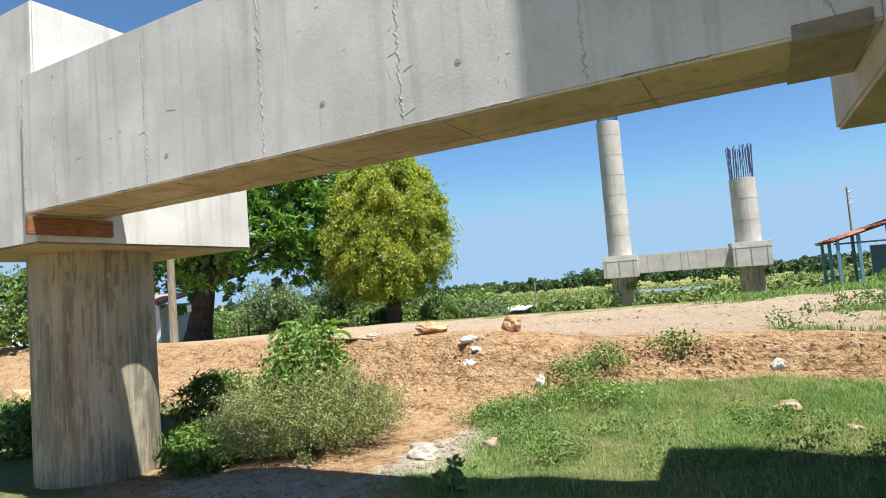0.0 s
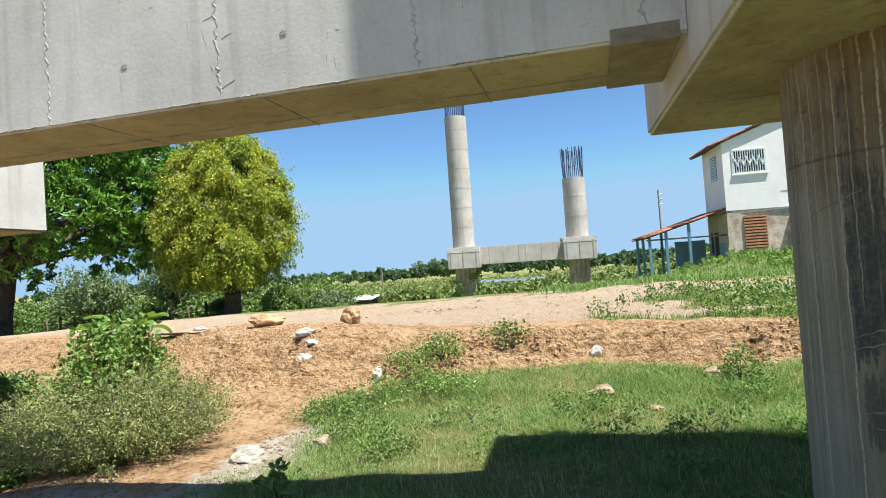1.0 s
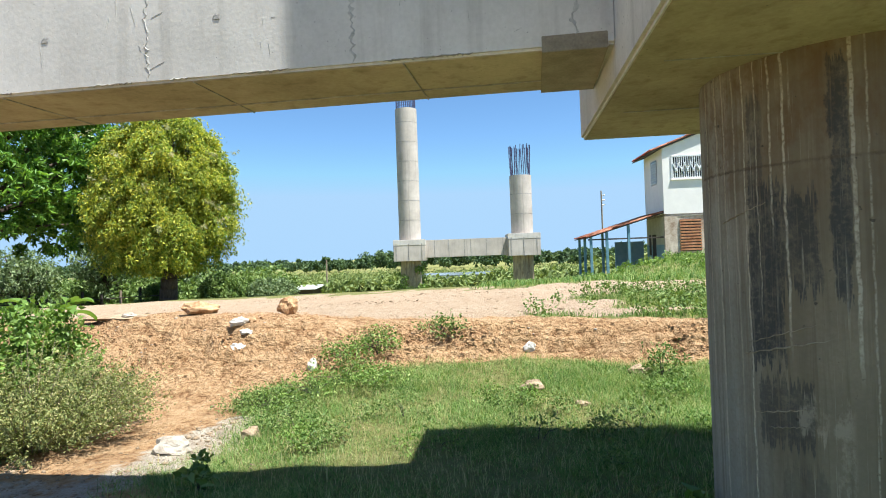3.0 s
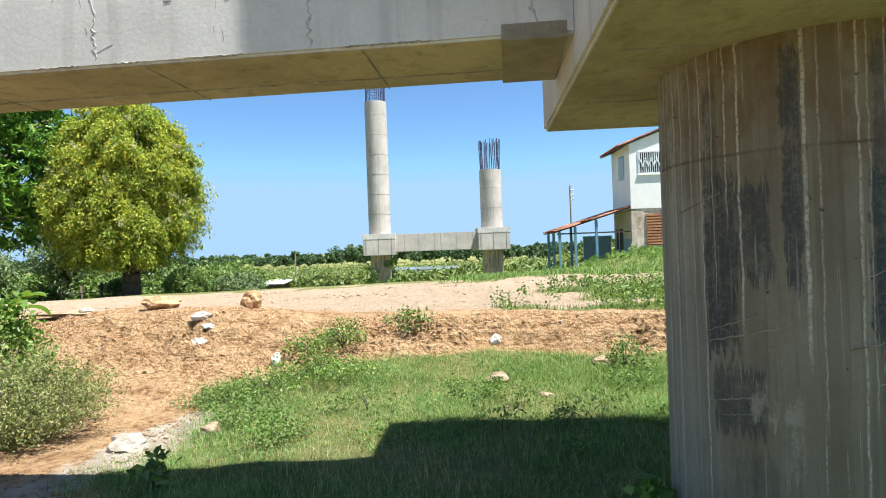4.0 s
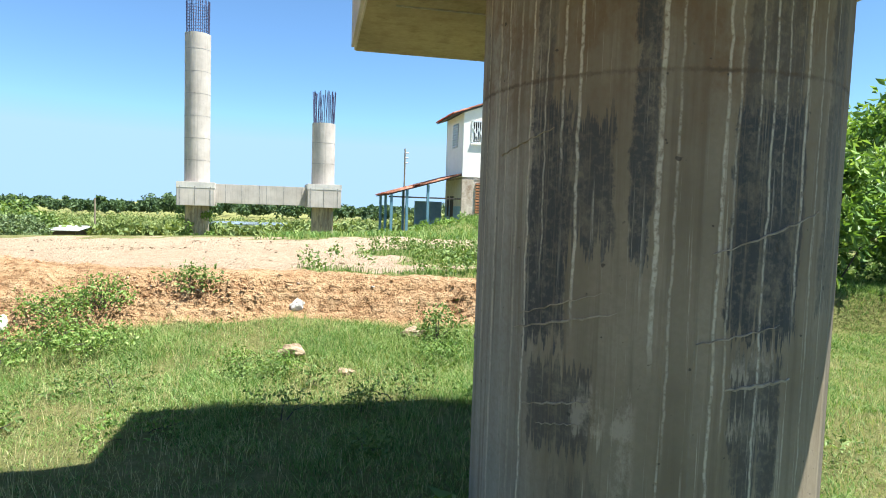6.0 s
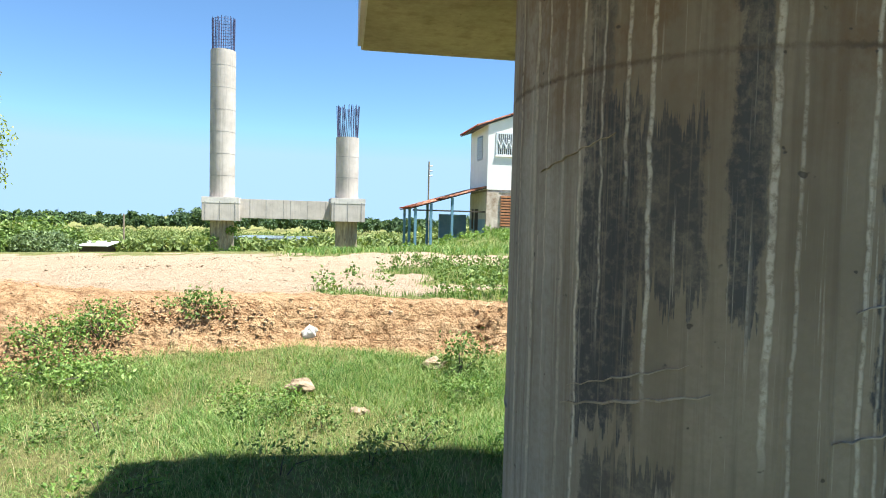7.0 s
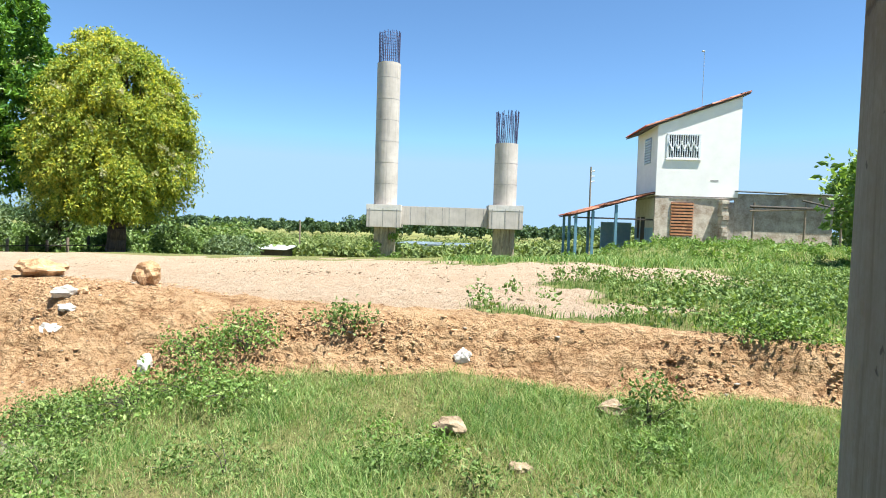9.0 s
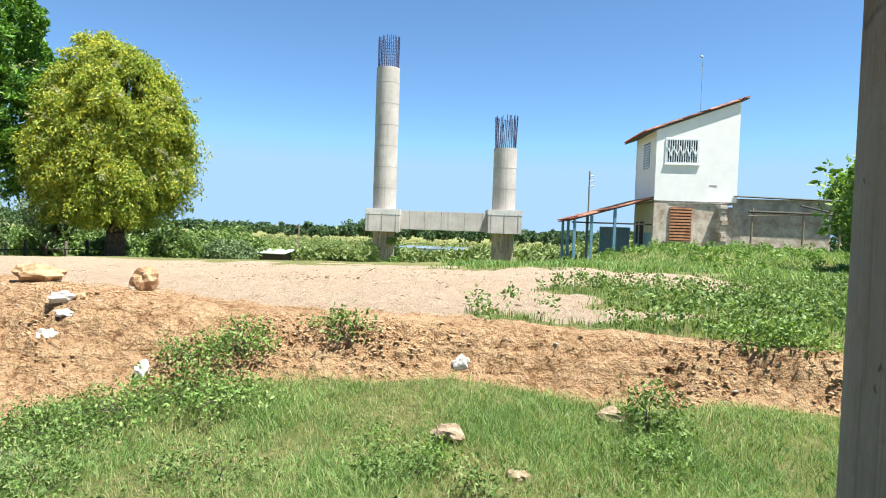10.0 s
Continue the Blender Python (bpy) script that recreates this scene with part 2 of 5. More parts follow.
    col = blend(nt, joint, col, (0.09, 0.06, 0.035))
    pits = noise_tex(nt, 26, 2, 0.5)
    pf = ramp(nt, pits, [(0.72, grey(0)), (0.76, grey(0.8))])
    col = blend(nt, pf, col, (0.05, 0.04, 0.03))
    nt.links.new(col, b.inputs["Base Color"])
    b.inputs["Roughness"].default_value = 0.8
    h = calc(nt, "ADD", boards, calc(nt, "ADD", calc(nt, "MULTIPLY", fine, 0.35), calc(nt, "MULTIPLY", lime, 0.5)))
    h = calc(nt, "SUBTRACT", h, calc(nt, "ADD", calc(nt, "MULTIPLY", joint, 0.8), pf))
    bump(nt, b, h, 0.35, 0.012)
    return m


CONCRETE = concrete("concrete_new", (0.45, 0.42, 0.39), (0.715, 0.68, 0.645), stain_amount=0.30)
# down-facing sides only: darker and yellower than CONCRETE, with stronger runs
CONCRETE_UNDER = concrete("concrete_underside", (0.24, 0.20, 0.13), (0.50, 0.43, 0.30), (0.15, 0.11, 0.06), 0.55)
CONCRETE_FAR = concrete("concrete_pier", (0.385, 0.34, 0.305), (0.575, 0.52, 0.475), (0.24, 0.21, 0.18), 0.5)
SEAM = simple("seam_stain", (0.19, 0.18, 0.17), (0.44, 0.42, 0.40), 6, 0.9, fine=25)
SMEAR = simple("form_smear", (0.33, 0.315, 0.295), (0.58, 0.555, 0.525), 9, 0.9, fine=30)
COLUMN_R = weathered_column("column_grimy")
COLUMN_L = streaked("column_pale", (0.33, 0.275, 0.185), (0.42, 0.365, 0.27), (0.10, 0.08, 0.06), (0.60, 0.55, 0.45), 0.6, 0.28)
SCRATCH = simple("dark_scratch", (0.10, 0.095, 0.09), (0.42, 0.40, 0.38), 14, 0.95, bumps=0)
SCRAPE = simple("pale_scrape", (0.19, 0.15, 0.10), (0.40, 0.34, 0.26), 9, 0.9, fine=50)
TAN_STONE = simple("tan_stone", (0.19, 0.13, 0.08), (0.36, 0.27, 0.18), 7, 0.95, bumps=0.8, dist=0.03)
WHITE_STONE = simple("white_stone", (0.42, 0.38, 0.34), (0.62, 0.59, 0.55), 6, 0.9, bumps=0.6, dist=0.03)
REBAR = simple("rebar_steel", (0.05, 0.055, 0.11), (0.10, 0.10, 0.19), 6, 0.6, 0.3)
RUST_BOARD = simple("rusty_board", (0.16, 0.06, 0.025), (0.33, 0.13, 0.05), 5, 0.8, stretch=(1, 1, 6))
GREY_BOARD = simple("grey_board", (0.20, 0.165, 0.12), (0.33, 0.28, 0.21), 5, 0.8)
WHITE_WALL = simple("white_paint", (0.83, 0.785, 0.755), (0.91, 0.865, 0.83), 1.2, 0.8, bumps=0.08)
BLUE_WALL = simple("blue_dado", (0.22, 0.36, 0.46), (0.33, 0.46, 0.55), 2, 0.8)
CREAM_WALL = simple("cream_wall", (0.55, 0.50, 0.40), (0.70, 0.65, 0.55), 2, 0.85)
BARE_WALL = simple("bare_render", (0.30, 0.20, 0.135), (0.72, 0.63, 0.53), 1.4, 0.95, bumps=0.6, fine=12, dist=0.05)
GREY_WALL = simple("grey_block", (0.23, 0.19, 0.16), (0.52, 0.47, 0.42), 1.6, 0.95, bumps=0.6, fine=12, dist=0.05)
BRICK = simple("clay_brick", (0.36, 0.15, 0.07), (0.60, 0.30, 0.16), 3, 0.9)
TILE = simple("roof_tile", (0.34, 0.12, 0.07), (0.58, 0.27, 0.17), 3, 0.85)
BLUE_PAINT = simple("blue_post", (0.10, 0.22, 0.30), (0.17, 0.32, 0.40), 4, 0.6)
WINDOW_DARK = simple("dark_glass", (0.02, 0.025, 0.03), (0.05, 0.055, 0.06), 3, 0.15, bumps=0)
IRON_WHITE = simple("painted_iron", (0.62, 0.63, 0.65), (0.78, 0.79, 0.80), 8, 0.5)
IRON_GREY = simple("grey_iron", (0.25, 0.29, 0.32), (0.36, 0.40, 0.43), 8, 0.5)
WOOD = simple("weathered_wood", (0.16, 0.12, 0.085), (0.33, 0.26, 0.19), 3, 0.85, stretch=(6, 6, 0.6))
DARK_WOOD = simple("dark_wood", (0.035, 0.03, 0.025), (0.09, 0.07, 0.055), 3, 0.85, stretch=(6, 6, 0.6))
BARK = simple("bark", (0.035, 0.025, 0.02), (0.11, 0.08, 0.06), 4, 0.95, bumps=0.8, stretch=(3, 3, 0.6), dist=0.05)
STONE = simple("pale_stone", (0.22, 0.18, 0.14), (0.42, 0.375, 0.32), 6, 0.9, bumps=0.6, dist=0.03)
CLOD = simple("dirt_clod", (0.27, 0.135, 0.06), (0.55, 0.36, 0.20), 9, 0.95, bumps=0.9, dist=0.04)
WATER = simple("river_water", (0.22, 0.25, 0.27), (0.30, 0.33, 0.35), 0.1, 0.12, bumps=0.05)
METAL_ROOF = simple("zinc_roof", (0.5, 0.5, 0.5), (0.7, 0.7, 0.7), 2, 0.4, 0.3)

GRASS = leaf_mat("grass_blade", (0.045, 0.11, 0.022), (0.16, 0.285, 0.07), (0.42, 0.46, 0.20), 0.6, 0.4, 1.6)
DRY_GRASS = leaf_mat("dry_stem", (0.40, 0.34, 0.16), (0.52, 0.46, 0.24), (0.62, 0.56, 0.32), 0.7, 0.3)
WEED = leaf_mat("weed_leaf", (0.075, 0.13, 0.035), (0.15, 0.23, 0.06), (0.28, 0.36, 0.13), 0.5, 0.35)
BRIGHT_LEAF = leaf_mat("bright_leaf", (0.09, 0.17, 0.035), (0.17, 0.28, 0.06), (0.30, 0.41, 0.12), 0.45, 0.4)
CREEPER_LEAF = leaf_mat("creeper_leaf", (0.08, 0.15, 0.035), (0.18, 0.29, 0.07), (0.38, 0.47, 0.16), 0.45, 0.4, 3.0)
BUSH_LEAF = leaf_mat("bush_leaf", (0.10, 0.14, 0.04), (0.22, 0.255, 0.085), (0.40, 0.38, 0.17), 0.6, 0.35, 2.5)
MANGO_LEAF = leaf_mat("mango_leaf", (0.05, 0.13, 0.02), (0.12, 0.25, 0.035), (0.24, 0.40, 0.06), 0.4, 0.35)
TAMARIND_LEAF = leaf_mat("tamarind_leaf", (0.15, 0.235, 0.045), (0.36, 0.43, 0.08), (0.68, 0.60, 0.10), 0.5, 0.5, 0.4)
DRY_SPRAY = leaf_mat("dry_spray", (0.20, 0.22, 0.10), (0.34, 0.34, 0.16), (0.44, 0.40, 0.24), 0.6, 0.4)
GREY_LEAF = leaf_mat("grey_leaf", (0.10, 0.15, 0.07), (0.18, 0.25, 0.12), (0.30, 0.36, 0.20), 0.6, 0.35)
SCRUB_LEAF = leaf_mat("scrub_leaf", (0.11, 0.16, 0.05), (0.19, 0.25, 0.08), (0.30, 0.33, 0.13), 0.6, 0.3, 0.05)
FOREST_LEAF = leaf_mat("forest_leaf", (0.045, 0.085, 0.04), (0.08, 0.135, 0.06), (0.14, 0.20, 0.09), 0.6, 0.3, 0.08)


def ground_material():
    m, nt, b = mat("ground_earth")
    at = nt.nodes.new("ShaderNodeAttribute")
    at.attribute_name = "cover"
    sep = nt.nodes.new("ShaderNodeSeparateColor")
    nt.links.new(at.outputs["Color"], sep.inputs[0])
    big = noise_tex(nt, 0.55, 6, 0.65)
    mid = noise_tex(nt, 4.5, 6, 0.68)
    fine = noise_tex(nt, 38, 5, 0.7)
    f = calc(nt, "ADD", calc(nt, "MULTIPLY", mid, 0.6), calc(nt, "MULTIPLY", fine, 0.4))
    vor = nd(nt, "ShaderNodeTexVoronoi", Scale=13.0)
    wc = nt.nodes.new("ShaderNodeTexCoord")
    wm = nt.nodes.new("ShaderNodeVectorMath")
    wm.operation = "MULTIPLY_ADD"
    wn3 = nd(nt, "ShaderNodeTexNoise", Scale=6.0, Detail=4.0)
    nt.links.new(wc.outputs["Object"], wn3.inputs["Vector"])
    nt.links.new(wn3.outputs["Color"], wm.inputs[0])
    wm.inputs[1].default_value = (0.12, 0.12, 0.12)
    nt.links.new(wc.outputs["Object"], wm.inputs[2])
    nt.links.new(wm.outputs[0], vor.inputs["Vector"])
    lumps = vor.outputs["Distance"]
    fc = calc(nt, "ADD", calc(nt, "MULTIPLY", f, 0.8), calc(nt, "MULTIPLY", calc(nt, "SUBTRACT", 0.75, lumps), 0.2))
    strata = noise_tex(nt, 1.0, 5, 0.6, (1.3, 1.3, 11.0))
    fc = calc(nt, "ADD", calc(nt, "MULTIPLY", fc, 0.75), calc(nt, "MULTIPLY", strata, 0.25))
    clay = ramp(nt, fc, [(0.34, (0.15, 0.065, 0.025)), (0.44, (0.43, 0.265, 0.14)), (0.62, (0.60, 0.42, 0.25))])
    sand = ramp(nt, f, [(0.30, (0.29, 0.20, 0.135)), (0.46, (0.42, 0.31, 0.215)), (0.66, (0.50, 0.40, 0.30))])
    sod = ramp(nt, f, [(0.30, (0.09, 0.11, 0.03)), (0.52, (0.18, 0.20, 0.065)), (0.70, (0.31, 0.28, 0.13))])
    rubble = ramp(nt, f, [(0.30, (0.25, 0.20, 0.15)), (0.50, (0.46, 0.39, 0.31)), (0.70, (0.66, 0.60, 0.52))])
    edge = calc(nt, "MULTIPLY", calc(nt, "SUBTRACT", mid, 0.5), 1.2)
    wet = ramp(nt, calc(nt, "ADD", sep.outputs[0], edge), [(0.40, grey(0)), (0.60, grey(1))])
    col = blend(nt, wet, clay, sand)
    gr = ramp(nt, calc(nt, "ADD", sep.outputs[1], edge), [(0.42, grey(0)), (0.58, grey(1))])
    col = blend(nt, gr, col, sod)
    ru = ramp(nt, calc(nt, "ADD", sep.outputs[2], edge), [(0.42, grey(0)), (0.58, grey(1))])
    col = blend(nt, ru, col, rubble)
    col = blend(nt, ramp(nt, big, [(0.3, grey(0.22)), (0.7, grey(0.0))]), col, (0.30, 0.17, 0.09))
    nt.links.new(col, b.inputs["Base Color"])
    b.inputs["Roughness"].default_value = 0.95
    b.inputs["Specular IOR Level"].default_value = 0.15
    rough = calc(nt, "SUBTRACT", calc(nt, "ADD", mid, calc(nt, "MULTIPLY", fine, 0.6)), calc(nt, "MULTIPLY", lumps, 0.45))
    bump(nt, b, calc(nt, "ADD", rough, calc(nt, "MULTIPLY", strata, 0.8)), 1.0, 0.11)
    return m


GROUND = ground_material()


# ---- building blocks ----
def mesh_of(name, bm, material, smooth=False):
    me = bpy.data.meshes.new(name)
    bm.to_mesh(me)
    bm.free()
    me.materials.append(material)
    if smooth:
        me.shade_smooth()
    return me


def part(name, bm, material, parent=None, label="", smooth=False):
    ob = new(name, mesh_of(name, bm, material, smooth))
    ob.parent = parent
    if label:
        tagged(ob, label)
    return ob


def thing(name, m, label, category, group="", kind=""):
    ob = new(name)
    ob.matrix_world = m
    ob.empty_display_size = 0.1
    return tagged(ob, label, category, group, kind)


def raw(name, verts, faces, material, parent=None):
    me = bpy.data.meshes.new(name)
    me.from_pydata(verts, [], faces)
    me.materials.append(material)
    ob = new(name, me)
    ob.parent = parent
    return ob


def box(x0, x1, y0, y1, z0, z1, bevel=0.0, bm=None):
    bm = bm or bmesh.new()
    r = bmesh.ops.create_cube(bm, size=1)
    bmesh.ops.scale(bm, vec=(x1 - x0, y1 - y0, z1 - z0), verts=r["verts"])
    bmesh.ops.translate(bm, vec=((x0 + x1) / 2, (y0 + y1) / 2, (z0 + z1) / 2), verts=r["verts"])
    if bevel:
        edges = list({e for v in r["verts"] for e in v.link_edges})
        bmesh.ops.bevel(bm, geom=edges, offset=bevel, segments=2, affect="EDGES")
    return bm


def tube(p0, p1, r0, r1=None, seg=8, bm=None):
    bm = bm or bmesh.new()
    r1 = r0 if r1 is None else r1
    p0, p1 = Vector(p0), Vector(p1)
    d = p1 - p0
    r = bmesh.ops.create_cone(bm, cap_ends=True, segments=seg, radius1=r0, radius2=r1, depth=d.length)
    m = Matrix.Translation((p0 + p1) / 2) @ d.to_track_quat("Z", "Y").to_matrix().to_4x4()
    bmesh.ops.transform(bm, matrix=m, verts=r["verts"])
    return bm


def board_cylinder(r, z0, z1, boards, jitter, rings=8, seed=1):
    """A cast round column: each formwork board leaves its own strip, slightly in or out."""
    rnd = random.Random(seed)
    bm = bmesh.new()
    off = [rnd.uniform(-jitter, jitter) for _ in range(boards)]
    loops = []
    for k in range(rings + 1):
        z = z0 + (z1 - z0) * k / rings
        loop = []
        for i in range(boards):
            for a in (i + 0.04, i + 0.96):
                t = 2 * math.pi * a / boards
                rr = r + off[i] + rnd.uniform(-0.0015, 0.0015)
                loop.append(bm.verts.new((rr * math.cos(t), rr * math.sin(t), z)))
        loops.append(loop)
    n = boards * 2
    for a, b in zip(loops, loops[1:]):
        for i in range(n):
            bm.faces.new((a[i], a[(i + 1) % n], b[(i + 1) % n], b[i]))
    bm.faces.new(loops[-1])
    bm.faces.new(loops[0][::-1])
    return bm


def lump(size, seed, sub=2, rough=0.35, flat=1.0):
    """A broken stone or clod, with flattened facets."""
    rnd = random.Random(seed)
    bm = bmesh.new()
    bmesh.ops.create_icosphere(bm, subdivisions=sub, radius=1)
    o = Vector((rnd.uniform(0, 99), rnd.uniform(0, 99), rnd.uniform(0, 99)))
    cuts = [(Vector((rnd.gauss(0, 1), rnd.gauss(0, 1), rnd.gauss(0, 1))).normalized(), rnd.uniform(0.5, 0.85)) for _ in range(7)]
    for v in bm.verts:
        p = v.co.copy()
        for n, d in cuts:
            over = p.dot(n) - d
            if over > 0:
                p -= n * over * 0.7
        p *= 1 + rough * (noise.noise(p * 1.7 + o) + 0.3 * noise.noise(p * 4.1 + o) + 0.2 * noise.noise(p * 9.0 + o))
        v.co = Vector((p.x * size[0], p.y * size[1], p.z * size[2] * flat))
    return bm


# ---- ground ----
def smooth01(a):
    a = np.clip(a, 0, 1)
    return a * a * (3 - 2 * a)


RNG = np.random.default_rng(7)
LATTICE = RNG.random((256, 256))


def value_noise(x, y):
    xi, yi = np.floor(x).astype(int), np.floor(y).astype(int)
    fx, fy = x - xi, y - yi
    fx, fy = fx * fx * (3 - 2 * fx), fy * fy * (3 - 2 * fy)
    a, b = LATTICE[xi % 256, yi % 256], LATTICE[(xi + 1) % 256, yi % 256]
    c, d = LATTICE[xi % 256, (yi + 1) % 256], LATTICE[(xi + 1) % 256, (yi + 1) % 256]
    return (a * (1 - fx) + b * fx) * (1 - fy) + (c * (1 - fx) + d * fx) * fy - 0.5


def fbm(x, y, octaves=4, gain=0.5):
    s, amp, f = 0, 1.0, 1.0
    for k in range(octaves):
        s = s + amp * value_noise(x * f + 17.3 * k, y * f + 5.1 * k)
        amp, f = amp * gain, f * 2.03
    return s


FOOT_X = [-40, -14, -9, -6, -4.6, -3.5, -2.7, -1.6, -0.5, 0.2, 1.0, 1.6, 2.1, 2.7, 3.8, 6, 12, 40]
FOOT_Y = [8.0, 7.6, 7.3, 7.2, 7.25, 7.25, 7.35, 7.95, 8.15, 8.45, 8.35, 8.1, 8.2, 8.4, 8.45, 8.3, 7.5, 6]
TOP_X = [-40, -14, -9, -6.5, -5.5, -4.2, -3.2, -2.0, -0.6, 0.2, 1.0, 1.9, 2.5, 3.4, 6, 12, 40]
TOP_Y = [10.5, 10.5, 10.2, 9.7, 8.9, 8.5, 8.7, 8.9, 8.95, 9.05, 9.1, 9.0, 8.9, 8.85, 8.7, 8.0, 6.5]


def ground_z(x, y, detail=True):
    x, y = np.asarray(x, float), np.asarray(y, float)
    foot, top = np.interp(x, FOOT_X, FOOT_Y), np.interp(x, TOP_X, TOP_Y)
    wob = 0.22 * fbm(x * 0.9, y * 0.5, 3)
    basin = 0.24 * smooth01((y - 6.6) / 2.0) - 0.30 * smooth01((-4.2 - x) / 3.0) * smooth01((7.5 - y) / 2.5) - 0.15 * smooth01((2.5 - y) / 6)
    basin = basin - 0.19 * smooth01((0.3 - x) / 3.4) * smooth01((7.9 - y) / 1.2)
    plat = 0.66 + 0.07 * np.exp(-((y - 8.9) / 1.3) ** 2) + 0.16 * np.exp(-((x + 4.5) / 1.7) ** 2 - ((y - 9.0) / 0.9) ** 2) + 0.14 * np.exp(-((x + 6.6) / 1.2) ** 2 - ((y - 10.0) / 0.8) ** 2)
    s = smooth01((y + wob - foot) / np.maximum(top - foot, 0.2))
    z = basin * (1 - s) + plat * s
    fall = smooth01((y - 21) / 26)
    tilt = 0.030 * np.clip(x - 1.0, -45, 0) * smooth01((y - 9.5) / 8)
    z = z - fall * 1.75 + tilt + 1.75 * smooth01((x + 1.5) / 8) * smooth01((y - 26) / 14) * (1 - smooth01((y - 70) / 40))
    z = z - 2.4 * smooth01((y - 55) / 60)
    if detail:
        edge = np.clip(s * (1 - s) * 4, 0, 1) * (1 - smooth01((x - 4.6) / 1.2))
        z = z + edge * (0.20 * fbm(x * 2.1, y * 3.2, 6, 0.66) + 0.17 * np.abs(fbm(x * 1.1 + 3, s * 5.5, 4, 0.6)) + 0.13 * np.abs(fbm(x * 6.5, y * 8.0, 4, 0.7)) - 0.08)
        near = np.exp(-(np.maximum(np.hypot(x, y - 6) - 9, 0) / 12) ** 2)
        z = z + near * (0.05 * fbm(x * 0.8, y * 0.8, 4) + 0.03 * fbm(x * 5, y * 5, 3) * (0.4 + s))
        z = z + (1 - near) * 0.25 * fbm(x * 0.12, y * 0.12, 3)
        for hx, hy, hw in ((1.63, 8.50, 0.16), (1.1, 8.62, 0.2), (2.2, 8.45, 0.2)):
            z = z - 0.20 * np.exp(-((x - hx) / hw) ** 2 - ((y - hy) / 0.13) ** 2)
    return z


def gz(x, y):
    return float(ground_z(x, y))


def cover(x, y):
    """How sandy, grassy and stony the ground is."""
    foot, top = np.interp(x, FOOT_X, FOOT_Y), np.interp(x, TOP_X, TOP_Y)
    s = smooth01((y - foot) / np.maximum(top - foot, 0.2))
    n = fbm(x * 0.7, y * 0.7, 3)
    sand = smooth01((y - top) / 1.0) * 0.95
    grass = (1 - smooth01((y - foot + 0.1) / 0.3)) * smooth01((x + 3.1 + 0.35 * (y - 5.5) + n * 1.2) / 0.9)
    right = smooth01((x - 0.1 + n * 1.5) / 0.8) * smooth01((y - top - 0.1) / 0.2) * smooth01((1.15 + 1.2 * np.maximum(x - 1.6, 0) - (y - top) + n) / 0.5)
    road = smooth01((y - 9.5) / 2) * (1 - smooth01((y - 19.5 - n * 3 + 0.15 * x) / 1.2))
    band = smooth01((x - 0.4 + n * 2) / 1.2) * smooth01((y - 11.5 - n * 2) / 0.6) * (1 - smooth01((y - 15.5 - n * 3) / 0.8))
    far = smooth01((y - 20.5 + n * 3 + 0.12 * np.minimum(x, 0)) / 1.2)
    grass = np.maximum.reduce([grass, 0.7 * smooth01((-6.6 - x + n) / 1.0) * (1 - smooth01((y - 6.6) / 0.8)), right, band * 0.9, far, smooth01((x - 4.6 + n) / 0.8)])
    stony = np.exp(-((x + 2.9) / 0.55) ** 2 - ((y - 5.6) / 1.3) ** 2) + np.exp(-((x + 4.6) / 1.6) ** 2 - ((y - 3.9) / 0.6) ** 2)
    return sand, grass, np.clip(stony, 0, 1)


def graded(lo, hi, step, far_lo, far_hi, grow=1.16):
    mid = list(np.arange(lo, hi, step))
    up, s = [hi], step
    while up[-1] < far_hi:
        s *= grow
        up.append(up[-1] + s)
    dn, s = [lo], step
    while dn[-1] > far_lo:
        s *= grow
        dn.append(dn[-1] - s)
    return np.array(dn[:0:-1] + mid + up)


def build_ground():
    xs, ys = graded(-8.0, 5.5, 0.032, -2500, 2500, 1.10), graded(6.6, 9.8, 0.016, -300, 3000, 1.06)
    gx, gy = np.meshgrid(xs, ys)
    z = ground_z(gx, gy)
    nx, ny = len(xs), len(ys)
    verts = np.stack([gx.ravel(), gy.ravel(), z.ravel()], 1)
    i = np.arange((ny - 1) * nx).reshape(ny - 1, nx)[:, :-1].ravel()
    faces = np.stack([i, i + 1, i + nx + 1, i + nx], 1)
    me = bpy.data.meshes.new("ground")
    me.vertices.add(len(verts))
    me.vertices.foreach_set("co", verts.ravel())
    me.loops.add(faces.size)
    me.loops.foreach_set("vertex_index", faces.ravel())
    me.polygons.add(len(faces))
    me.polygons.foreach_set("loop_start", np.arange(0, faces.size, 4))
    me.update()
    a, g, s = cover(gx.ravel(), gy.ravel())
    col = np.stack([a, g, s, np.ones_like(a)], 1)
    me.attributes.new("cover", "FLOAT_COLOR", "POINT").data.foreach_set("color", col.ravel())
    me.materials.append(GROUND)
    me.shade_smooth()
    me.validate()
    return tagged(new("ground", me), "orange clay bank, pale sandy yard and grassy hollow", "ground", kind="structure")


build_ground()


# ---- near pier ----
TH = 5.4


def ragged(rnd, length, lo, hi, steps, proud):
    """Upright stain or scratch of uneven width on a wall facing -y."""
    bm = bmesh.new()
    prev = None
    for n in range(steps + 1):
        z = (n / steps - 0.5) * length
        mid = rnd.uniform(-0.4, 0.4) * hi
        w = 0.0003 if n in (0, steps) else lo + (hi - lo) * rnd.random() ** 2
        row = [bm.verts.new((mid + a * w, y, z)) for (a, y) in ((-1, 0.004), (0, -proud), (1, 0.004))]
        if prev:
            bm.faces.new((prev[0], prev[1], row[1], row[0]))
            bm.faces.new((prev[1], prev[2], row[2], row[1]))
        prev = row
    bm.normal_update()
    return bm


